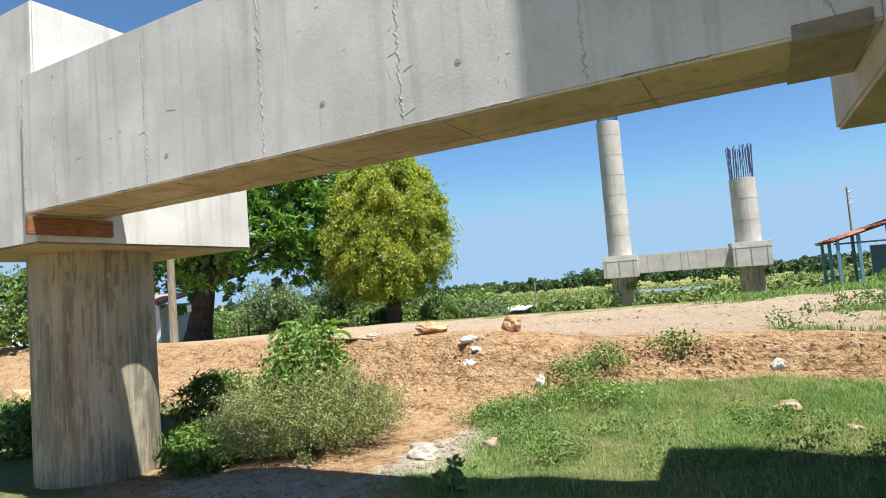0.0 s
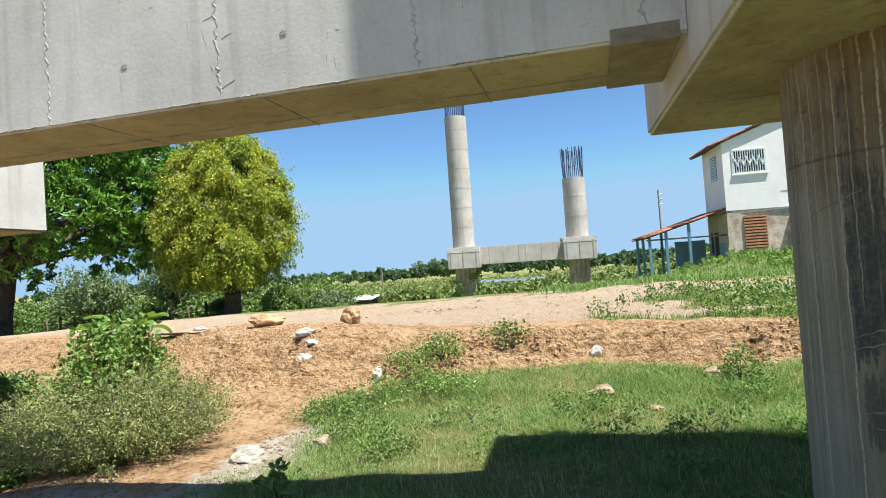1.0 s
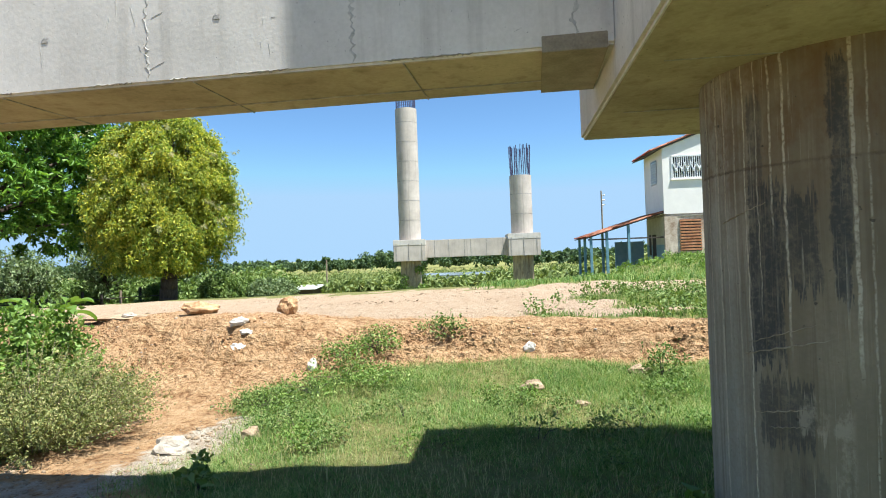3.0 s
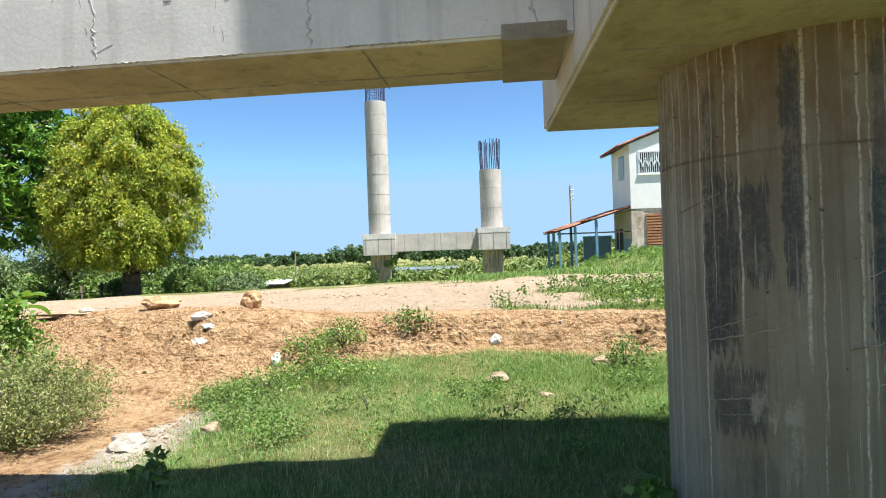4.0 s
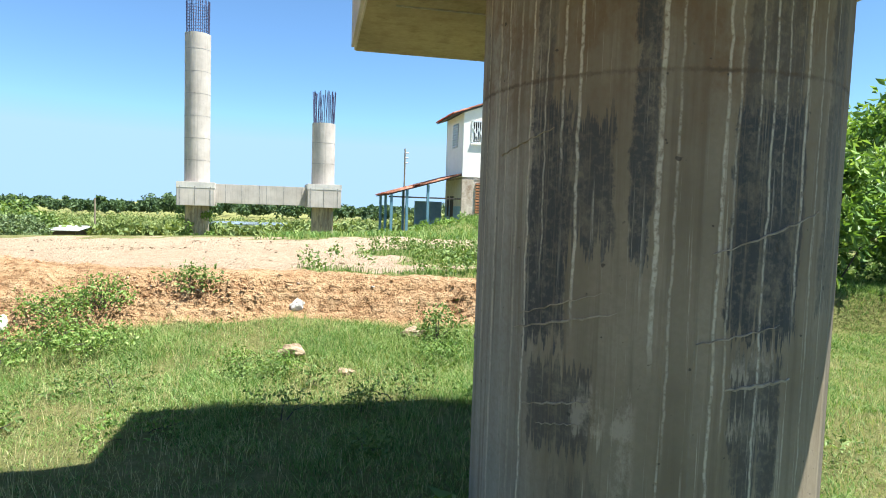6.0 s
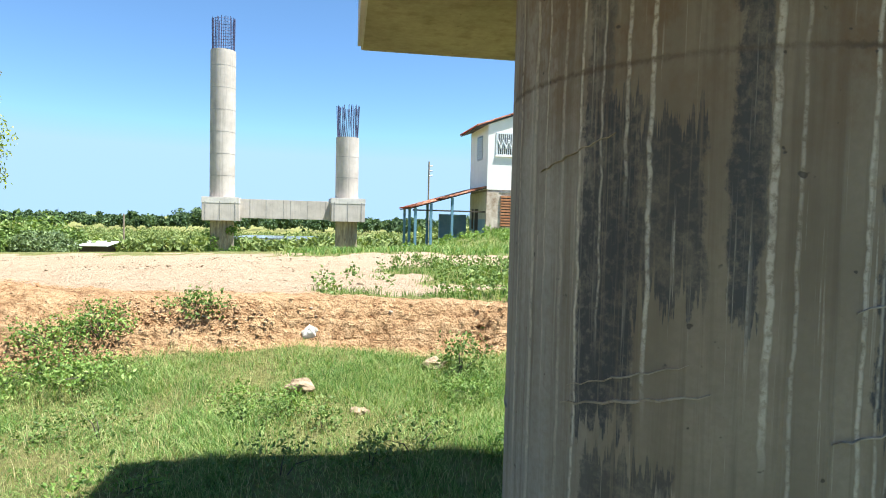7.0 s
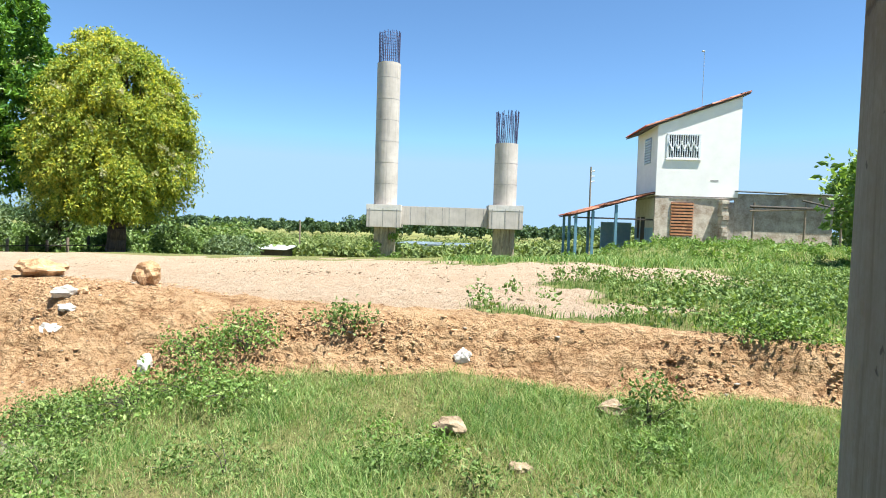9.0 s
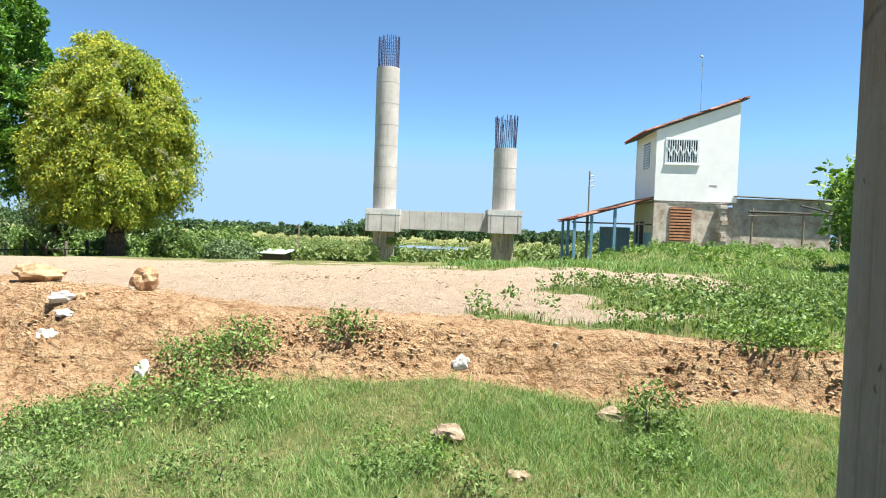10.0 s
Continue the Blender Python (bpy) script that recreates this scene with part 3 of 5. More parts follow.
def near_pier():
    pier = thing("bridge_pier", pose(0, 0, 0), "unfinished concrete bridge pier, stained round columns joined by a beam", "bridge pier")
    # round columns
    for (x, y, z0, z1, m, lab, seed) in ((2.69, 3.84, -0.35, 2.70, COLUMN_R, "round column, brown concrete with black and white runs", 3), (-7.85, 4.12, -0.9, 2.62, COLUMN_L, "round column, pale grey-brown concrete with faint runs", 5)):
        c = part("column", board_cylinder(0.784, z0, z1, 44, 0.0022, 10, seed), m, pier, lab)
        c.location = (x, y, 0)
        if m is COLUMN_R:
            for (a0, a1, h0, h1, w) in ((-150, -118, 1.16, 1.27, 0.012), (-148, -122, 1.22, 1.34, 0.007), (-146, -124, 0.86, 0.93, 0.010), (-140, -126, 0.80, 0.84, 0.006), (-95, -62, 1.50, 1.66, 0.010), (-98, -75, 1.18, 1.25, 0.007), (-90, -70, 1.02, 1.05, 0.02), (-160, -138, 1.86, 1.95, 0.006), (-215, -178, 1.0, 1.02, 0.010)):
                bm = bmesh.new()
                ring = []
                for k in range(15):
                    t, z = radians(a0 + (a1 - a0) * k / 14), h0 + (h1 - h0) * k / 14 + 0.004 * math.sin(k * 2.3)
                    ww = 0.45 * w * (0.35 + 0.65 * math.sin(math.pi * (k + 0.4) / 14.8))
                    ring.append([bm.verts.new((rr * math.cos(t), rr * math.sin(t), z + d)) for rr, d in ((0.780, -ww), (0.7885, -ww * 0.6), (0.7885, ww * 0.6), (0.780, ww))])
                for p, q in zip(ring, ring[1:]):
                    for e in range(3):
                        bm.faces.new((p[e], q[e], q[e + 1], p[e + 1]))
                part("scrape", bm, SCRAPE, c)
    # cap blocks
    cr = part("cap_block", box(-1.37, 0.97, -1.40, 1.53, 2.69, 4.45, 0.02), CONCRETE, pier, "square grey concrete cap block")
    cr.matrix_world = pose(2.73, 3.93, 0, 0, 0, 7.5)
    # Unseen stem, added to cast the upright shadow edge across the tie beam.
    st = part("shadow_stem", box(-1.34, 0.965, -1.135, -0.68, 4.45, 10.7, 0.02), CONCRETE, pier, "unseen flat concrete stem added to shade the tie beam")
    st.matrix_world = pose(2.73, 3.93, 0, 0, 0, 7.5)
    cl = part("cap_block", box(-1.10, 1.35, -1.45, 1.72, 2.57, 5.40, 0.02), CONCRETE, pier, "square grey concrete cap block in sunlight")
    cl.matrix_world = pose(-7.85, 4.12, 0, 0, 0, TH)
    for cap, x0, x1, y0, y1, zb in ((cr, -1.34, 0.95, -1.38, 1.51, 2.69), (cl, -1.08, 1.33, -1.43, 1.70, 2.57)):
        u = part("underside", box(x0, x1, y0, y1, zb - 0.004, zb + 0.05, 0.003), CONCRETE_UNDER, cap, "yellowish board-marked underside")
        part("seam", box(x0 + 0.15, x1, 0.50, 0.515, zb - 0.010, zb + 0.01), SEAM, cap)
        part("seam", box(x0 + 0.15, x1, -0.62, -0.61, zb - 0.008, zb + 0.01), SEAM, cap)
    # tie beam, front face through (-0.57, 3.27)
    beam = part("tie_beam", box(-5.92, 2.0, 0.0, 0.88, 2.90, 4.48, 0.015), CONCRETE, pier, "long grey concrete tie beam")
    beam.matrix_world = pose(-0.57, 3.27, 0, 0, 0, TH)
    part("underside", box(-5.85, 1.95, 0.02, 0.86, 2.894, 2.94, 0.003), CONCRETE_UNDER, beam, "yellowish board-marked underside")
    rnd = random.Random(40)
    for u in (-5.88, -5.28, -3.78, -2.27, -0.90, 0.46, 1.77):
        b = ragged(rnd, 1.55, 0.008, 0.042, 70, 0.003)
        bmesh.ops.translate(b, vec=(u, 0, 3.69), verts=b.verts)
        part("seam", b, SMEAR, beam)
        part("seam", box(u + 0.3, u + 0.308, 0.02, 0.86, 2.888, 2.91), SEAM, beam)
    for k in range(90):
        u, z = rnd.uniform(-5.6, 1.5), rnd.uniform(3.0, 4.4)
        n = rnd.choice((0.03, 0.05, 0.08, 0.13))
        b = ragged(rnd, n, 0.0006, 0.0035, 7, 0.002)
        lean = rnd.gauss(0, 0.12) if k % 4 else 1.4 + rnd.gauss(0, 0.15)
        bmesh.ops.rotate(b, matrix=Matrix.Rotation(lean, 3, "Y"), verts=b.verts)
        bmesh.ops.translate(b, vec=(u, 0, z), verts=b.verts)
        part("scratch", b, SCRATCH, beam)
    for k in range(7):
        b = ragged(rnd, 0.09, 0.0008, 0.003, 6, 0.002)
        bmesh.ops.rotate(b, matrix=Matrix.Rotation(0.12, 3, "Y"), verts=b.verts)
        bmesh.ops.translate(b, vec=(-3.38 + 0.015 * k, 0, 3.38 + 0.12 * k), verts=b.verts)
        part("scratch", b, SCRATCH, beam)
    for k in range(22):
        b = ragged(rnd, rnd.uniform(0.06, 0.35), 0.002, 0.011, 12, 0.004)
        bmesh.ops.rotate(b, matrix=Matrix.Rotation(math.pi / 2, 3, "Y"), verts=b.verts)
        bmesh.ops.translate(b, vec=(rnd.uniform(-5.6, 1.6), 0, 2.915), verts=b.verts)
        part("edge_chip", b, SEAM, beam)
    for (u, z) in ((-1.63, 3.24), (-0.42, 3.28), (-3.5, 3.15)):
        p = part("pock_mark", lump((0.035, 0.006, 0.03), 77, 1, 0.5), SCRATCH, beam)
        p.location = (u, 0.0, z)
    part("seam", box(-5.8, 1.9, 0.60, 0.612, 2.886, 2.91), SEAM, beam)
    part("form_board", box(1.58, 1.95, -0.004, 0.884, 2.880, 2.975, 0.003), GREY_BOARD, beam, "grey-brown formwork board")
    part("form_board", box(-5.83, -5.77, -0.04, 0.95, 2.66, 2.86, 0.005), RUST_BOARD, beam, "rust-brown formwork board")


near_pier()


# ---- far pier ----
def rebar_cage(parent, x, y, r, z0, z1, bars, loose, seed):
    rnd = random.Random(seed)
    for i in range(bars):
        a = 2 * math.pi * i / bars
        p = Vector((x + r * math.cos(a), y + r * math.sin(a), z0))
        q = p + Vector((rnd.uniform(-loose, loose), rnd.uniform(-loose, loose), z1 - z0 + rnd.uniform(-0.12, 0.05)))
        part("rebar", tube(p, q, 0.026, seg=5), REBAR, parent)


def far_pier():
    pier = thing("bridge_pier", pose(0, 0, 0), "unfinished pier, unequal pale round columns topped with bare rebar", "bridge pier")
    left, right = Vector((-12.73, 44.89, 0)), Vector((-4.22, 46.89, 0))
    ang = math.degrees(math.atan2(right.y - left.y, right.x - left.x))
    for c, top, zc0, zc1, base in ((left, 13.25, 1.40, 3.04, -1.6), (right, 7.73, 1.52, 3.24, -1.4)):
        lo = part("column", board_cylinder(0.80, base, zc0, 40, 0.004, 4, 2), COLUMN_L, pier)
        lo.location = (c.x, c.y, 0)
        up = part("upper_column", board_cylinder(0.845, zc1, top, 60, 0.002, 12, 4), CONCRETE_FAR, pier)
        up.location = (c.x, c.y, 0)
        z = zc1 + 1.5
        while z < top - 0.4:
            part("pour_joint", tube((0, 0, z), (0, 0, z + 0.03), 0.851, seg=60), SEAM, up)
            z += 1.52
        cap = part("cap_block", box(-1.22, 1.22, -1.3, 1.3, zc0, zc1, 0.03), CONCRETE_FAR, pier)
        cap.matrix_world = pose(c.x, c.y, 0, 0, 0, ang)
        part("top_lip", box(-1.235, 1.235, -1.315, 1.315, zc1 - 0.42, zc1 - 0.02, 0.01), CONCRETE, cap)
        for u in (-1.0, -0.05, 0.95):
            part("seam", box(u - 0.03, u + 0.03, -1.322, -1.29, zc0, zc1 - 0.3), SEAM, cap)
        rebar_cage(pier, c.x, c.y, 0.74, top, top + (2.25 if top > 10 else 2.35), 30, 0.03 if top > 10 else 0.10, 5)
    for k in range(10):
        bm = bmesh.new()
        z = 13.45 + k * 0.21
        for i in range(20):
            a0, a1 = 2 * math.pi * i / 20, 2 * math.pi * (i + 1) / 20
            tube((left.x + 0.755 * math.cos(a0), left.y + 0.755 * math.sin(a0), z), (left.x + 0.755 * math.cos(a1), left.y + 0.755 * math.sin(a1), z), 0.012, seg=4, bm=bm)
        part("stirrup", bm, REBAR, pier)
    d = (right - left)
    L = d.length
    beam = part("tie_beam", box(1.2, L - 1.2, -0.45, 0.45, 1.62, 2.98, 0.02), CONCRETE_FAR, pier)
    beam.matrix_world = pose(left.x, left.y, 0, 0, 0, ang)
    for u in (1.9, 3.0, 4.2, 4.7, 5.9, 7.2):
        part("seam", box(u - 0.025, u + 0.025, -0.46, -0.44, 1.63, 2.96), SEAM, beam)


far_pier()


# ---- house ----
def tiled_roof(parent, corners, rows, cols, name="roof_tile", limit=300):
    """Rounded clay tiles laid in rows over a sloping quad (a, b along the eave; c, d along the ridge)."""
    a, b, c, d = [Vector(p) for p in corners]
    me = None
    up = (b - a).cross(d - a).normalized()
    for r in range(rows):
        for k in range(cols):
            s, t = (k + 0.5) / cols, (r + 0.5) / rows
            p = (a * (1 - s) + b * s) * (1 - t) + (d * (1 - s) + c * s) * t
            w, l = (b - a).length / cols, (d - a).length / rows
            if me is None:
                bm = bmesh.new()
                n = 5
                ring = []
                for y in (-0.58 * l, 0.58 * l):
                    ring.append([bm.verts.new((w * 0.56 * math.cos(math.pi * i / n), y, 0.10 * math.sin(math.pi * i / n) + (0.03 if y < 0 else 0))) for i in range(n + 1)])
                for i in range(n):
                    bm.faces.new((ring[0][i], ring[0][i + 1], ring[1][i + 1], ring[1][i]))
                bmesh.ops.solidify(bm, geom=bm.faces[:], thickness=0.025)
                me = mesh_of(name, bm, TILE)
            ob = new(name, me)
            ob.parent = parent
            ex = (b - a).normalized()
            ey = up.cross(ex)
            ob.matrix_basis = Matrix.Translation(p) @ Matrix((ex, ey, up)).transposed().to_4x4()


def quad_slab(a, b, c, d, t):
    bm = bmesh.new()
    up = (Vector(b) - Vector(a)).cross(Vector(d) - Vector(a)).normalized() * t
    lo = [bm.verts.new(p) for p in (a, b, c, d)]
    hi = [bm.verts.new(Vector(p) + up) for p in (a, b, c, d)]
    bm.faces.new(lo[::-1])
    bm.faces.new(hi)
    for i in range(4):
        bm.faces.new((lo[i], lo[(i + 1) % 4], hi[(i + 1) % 4], hi[i]))
    return bm


def prism(points, y0, y1):
    """An upright outline in x and z, pushed from y0 to y1."""
    bm = bmesh.new()
    f = [bm.verts.new((x, y0, z)) for x, z in points]
    k = [bm.verts.new((x, y1, z)) for x, z in points]
    bm.faces.new(f)
    bm.faces.new(k[::-1])
    n = len(points)
    for i in range(n):
        bm.faces.new((f[(i + 1) % n], f[i], k[i], k[(i + 1) % n]))
    bmesh.ops.recalc_face_normals(bm, faces=bm.faces[:])
    return bm


def house():
    G = 0.55
    h = thing("house", pose(5.95, 44.0, 0, 0, 0, 10), "two-storey house, white above bare brown walls, red tiled roofs", "house")
    W, D, F = 5.24, 4.8, 4.05
    zl, zr = 8.60, 10.52
    t = 0.18
    # upper storey
    wx0, wx1, wz0, wz1 = 0.62, 2.68, 6.5, 8.02
    part("wall", prism([(0, F), (wx0, F), (wx0, zl + (zr - zl) * wx0 / W), (0, zl)], 0, t), WHITE_WALL, h, "bright white painted wall")
    part("wall", prism([(wx1, F), (W, F), (W, zr), (wx1, zl + (zr - zl) * wx1 / W)], 0, t), WHITE_WALL, h)
    part("wall", prism([(wx0, F), (wx1, F), (wx1, wz0), (wx0, wz0)], 0.001, t), WHITE_WALL, h)
    part("wall", prism([(wx0, wz1), (wx1, wz1), (wx1, zl + (zr - zl) * wx1 / W), (wx0, zl + (zr - zl) * wx0 / W)], 0.001, t), WHITE_WALL, h)
    part("wall", box(0, t, t, D, F, zl), WHITE_WALL, h)
    part("wall", box(W - t, W, t, D, F, zr - 0.05), WHITE_WALL, h)
    part("wall", prism([(0, F), (W, F), (W, zr), (0, zl)], D - t, D), WHITE_WALL, h)
    part("floor_slab", box(0.05, W - 0.05, 0.05, D - 0.05, F - 0.15, F), GREY_WALL, h)
    win = part("window", box(wx0, wx1, 0.10, 0.13, wz0, wz1), WINDOW_DARK, h, "dark window behind a white iron grille")
    fr = bmesh.new()
    for b in ((wx0 - 0.05, wx1 + 0.05, wz1 - 0.05, wz1 + 0.05), (wx0 - 0.05, wx1 + 0.05, wz0 - 0.05, wz0 + 0.05), (wx0 - 0.05, wx0 + 0.05, wz0, wz1), (wx1 - 0.05, wx1 + 0.05, wz0, wz1)):
        box(b[0], b[1], -0.05, 0.06, b[2], b[3], bm=fr)
    part("frame", fr, IRON_WHITE, win)
    for i in range(14):
        x = wx0 + (wx1 - wx0) * (i + 0.5) / 14
        part("bar", tube((x, -0.03, wz0), (x, -0.03, wz1), 0.034, seg=6), IRON_WHITE, win)
    for i in range(10):
        x = wx0 + (wx1 - wx0) * (i + 0.25) / 10.5
        s = 1 if i % 2 else -1
        part("scroll", tube((x, -0.05, 7.25 - s * 0.30), (x + 0.28, -0.05, 7.25 + s * 0.30), 0.045, seg=6), IRON_WHITE, win)
    part("sill", box(wx0 - 0.1, wx1 + 0.1, -0.1, 0.02, wz0 - 0.14, wz0 - 0.05, 0.01), WHITE_WALL, win)
    side = part("window", box(-0.02, 0.04, 1.4, 2.9, 6.3, 8.0), WINDOW_DARK, h, "grey louvred side window")
    for k in range(9):
        part("slat", box(-0.06, 0.0, 1.42, 2.88, 6.35 + k * 0.18, 6.43 + k * 0.18), IRON_WHITE, side)
    part("vent", box(3.45, 3.95, -0.012, 0.02, 5.05, 5.13), SEAM, h)
    # roof of the upper storey
    a, b = (-0.75, -0.16, zl + 0.03 - 0.27), (-0.75, D + 0.4, zl + 0.03 - 0.27)
    c, d = (W + 0.45, D + 0.4, zr + 0.03 + 0.16), (W + 0.45, -0.16, zr + 0.03 + 0.16)
    roof = part("roof", quad_slab(a, d, c, b, 0.07), DARK_WOOD, h, "sloping red clay tile roof")
    tiled_roof(roof, [Vector(p) + Vector((0, 0, 0.09)) for p in (b, a, d, c)], 11, 18)
    part("antenna", tube((3.55, 2.4, zr - 0.6), (3.55, 2.4, 14.0), 0.018, seg=6), IRON_GREY, h, "thin white mast with a small lamp")
    part("antenna_head", lump((0.16, 0.08, 0.08), 5, 1), IRON_GREY, h).location = (3.5, 2.4, 14.05)
    # ground floor
    part("wall", box(0.0, 4.35, 0.0, 0.2, G - 0.6, F - 0.16), BARE_WALL, h, "bare rough brown wall of the ground floor")
    part("wall", box(0.0, 0.2, 0.2, 4.7, G - 0.6, F - 0.16), CREAM_WALL, h, "cream side wall with a blue foot")
    part("dado", box(-0.012, 0.1, 0.25, 4.7, G - 0.5, 1.95), BLUE_WALL, h)
    for k in range(15):
        part("brick_course", box(4.02 + 0.05 * math.sin(k * 2.1), 4.42 + 0.05 * math.sin(k * 1.3 + 1), -0.68 + 0.04 * math.sin(k * 1.7), -0.003, G - 0.6 + k * 0.26, G - 0.6 + k * 0.26 + 0.245, 0.02), BARE_WALL, h, "worn brick stub wall")
    part("wall", box(4.42, 6.3, 0.3, 0.5, G - 0.6, 3.75), GREY_WALL, h, "rough grey block wall")
    part("slab", quad_slab((0.9, -0.02, F - 0.20), (4.5, -0.10, F - 0.12), (4.5, 0.15, F - 0.10), (0.9, 0.15, F - 0.18), 0.07), CONCRETE_FAR, h, "broken thin concrete ledge")
    lou = part("louvre", box(1.05, 2.42, -0.02, 0.03, 1.45, 3.65), DARK_WOOD, h, "orange clay louvre screen")
    for k in range(11):
        part("slat", box(1.0, 2.45, -0.09, 0.0, 1.50 + k * 0.2, 1.62 + k * 0.2, 0.01), BRICK, lou)
    part("door", box(-0.03, 0.05, 2.2, 3.1, G, 2.7), DARK_WOOD, h)
    part("door", box(-0.03, 0.05, 3.5, 4.0, 1.2, 2.7), DARK_WOOD, h)
    # veranda
    va, vb = (-5.3, 0.1, 2.55), (-5.3, 6.0, 2.55)
    vc, vd = (0.1, 6.0, 4.15), (0.1, 0.1, 4.15)
    ver = part("veranda_roof", quad_slab(va, vd, vc, vb, 0.06), DARK_WOOD, h, "low red tiled veranda roof")
    tiled_roof(ver, [Vector(p) + Vector((0, 0, 0.08)) for p in (vb, va, vd, vc)], 12, 20)
    for x, y in ((-5.0, 0.3), (-3.9, 0.3), (-2.4, 0.3), (-5.0, 3.0), (-5.0, 5.6), (-3.2, 5.6)):
        part("post", box(x - 0.09, x + 0.09, y - 0.09, y + 0.09, G - 0.9, 2.55 + (x + 5.3) * 0.29, 0.01), BLUE_PAINT, h, "blue painted post")
    part("beam", box(-5.2, 0.1, 0.22, 0.34, 2.42, 2.52), DARK_WOOD, h)
    part("back_wall", box(-2.2, 0.0, 5.8, 6.0, G - 0.6, 2.3), BLUE_WALL, h)
    # long shed behind
    s = thing("shed", pose(11.3, 45.2, 0, 0, 0, 4), "long low shed of rough grey-brown block with a dark sheet roof", "shed")
    part("wall", box(-0.3, 5.6, 0.0, 0.2, 0.2, 4.32), GREY_WALL, s, "rough grey-brown block wall")
    part("wall", box(5.4, 5.6, 0.2, 5, 0.2, 3.9), GREY_WALL, s)
    part("wall", box(0.2, 5.6, -0.012, 0.1, 0.2, 1.9), BARE_WALL, s)
    part("roof", quad_slab((-0.4, -0.3, 4.42), (6.4, -0.3, 4.25), (6.4, 5, 4.6), (-0.4, 5, 4.8), 0.09), DARK_WOOD, s, "dark sheet roof with a pale edge")
    part("fascia", quad_slab((-0.4, -0.36, 4.46), (6.4, -0.36, 4.29), (6.4, -0.303, 4.29), (-0.4, -0.303, 4.46), 0.06), METAL_ROOF, s)
    for x in (0.4, 3.4, 5.5):
        part("post", tube((x, -1.3, 0.2), (x + 0.05, -1.3, 3.7), 0.07, seg=8), WOOD, s)
    part("brace", tube((3.2, -1.35, 3.9), (5.9, -1.35, 3.3), 0.06, seg=8), DARK_WOOD, s)
    part("rail", tube((0.2, -1.35, 3.45), (7.6, -1.35, 3.35), 0.08, seg=8), DARK_WOOD, s)
    part("rail", tube((0.2, -1.35, 3.2), (6.9, -1.35, 3.5), 0.07, seg=8), WOOD, s)


house()


# ---- plants ----
def leaf_cloud(name, centres, radii, per, size, material, parent, seed, droop=0.0, aspect=0.45, flat=0.0, axes=None):
    """Leaves as small bent blades, gathered round the given centres."""
    rng = np.random.default_rng(seed)
    centres, radii = np.asarray(centres, float), np.asarray(radii, float)
    n = len(centres) * per
    c, r = np.repeat(centres, per, 0), np.repeat(radii, per, 0)
    d = rng.normal(size=(n, 3))
    d /= np.linalg.norm(d, axis=1)[:, None]
    p = c + d * r[:, None] * (rng.random(n) ** 0.4)[:, None]
    if axes is not None:
        p += np.repeat(np.asarray(axes, float), per, 0) * rng.random(n)[:, None]
    ax = rng.normal(size=(n, 3)) * 0.8 + d * 0.7
    ax[:, 2] -= droop
    ax /= np.linalg.norm(ax, axis=1)[:, None]
    side = np.cross(ax, rng.normal(size=(n, 3)) + np.array([0, 0, flat * 3.0]))
    side /= np.linalg.norm(side, axis=1)[:, None]
    nrm = np.cross(ax, side)
    s = size * rng.uniform(0.6, 1.4, n)
    l, w = ax * s[:, None], side * (s * aspect * 0.5)[:, None]
    bend = nrm * (s * 0.18)[:, None]
    v = np.stack([p - l * 0.5, p + w + bend, p + l * 0.5, p - w + bend], 1).reshape(-1, 3)
    me = bpy.data.meshes.new(name)
    me.vertices.add(n * 4)
    me.vertices.foreach_set("co", np.ascontiguousarray(v, np.float32).ravel())
    me.loops.add(n * 6)
    me.loops.foreach_set("vertex_index", (np.array([0, 1, 2, 0, 2, 3])[None] + 4 * np.arange(n)[:, None]).ravel())
    me.polygons.add(n * 2)
    me.polygons.foreach_set("loop_start", np.arange(0, n * 6, 3))
    me.update()
    me.materials.append(material)
    ob = new(name, me)
    ob.parent = parent
    return ob


def limbs(parent, paths, material=BARK):
    bm = bmesh.new()
    for p0, p1, r0, r1 in paths:
        tube(p0, p1, r0, r1, 9, bm)
    return part("limb", bm, material, parent, smooth=True)


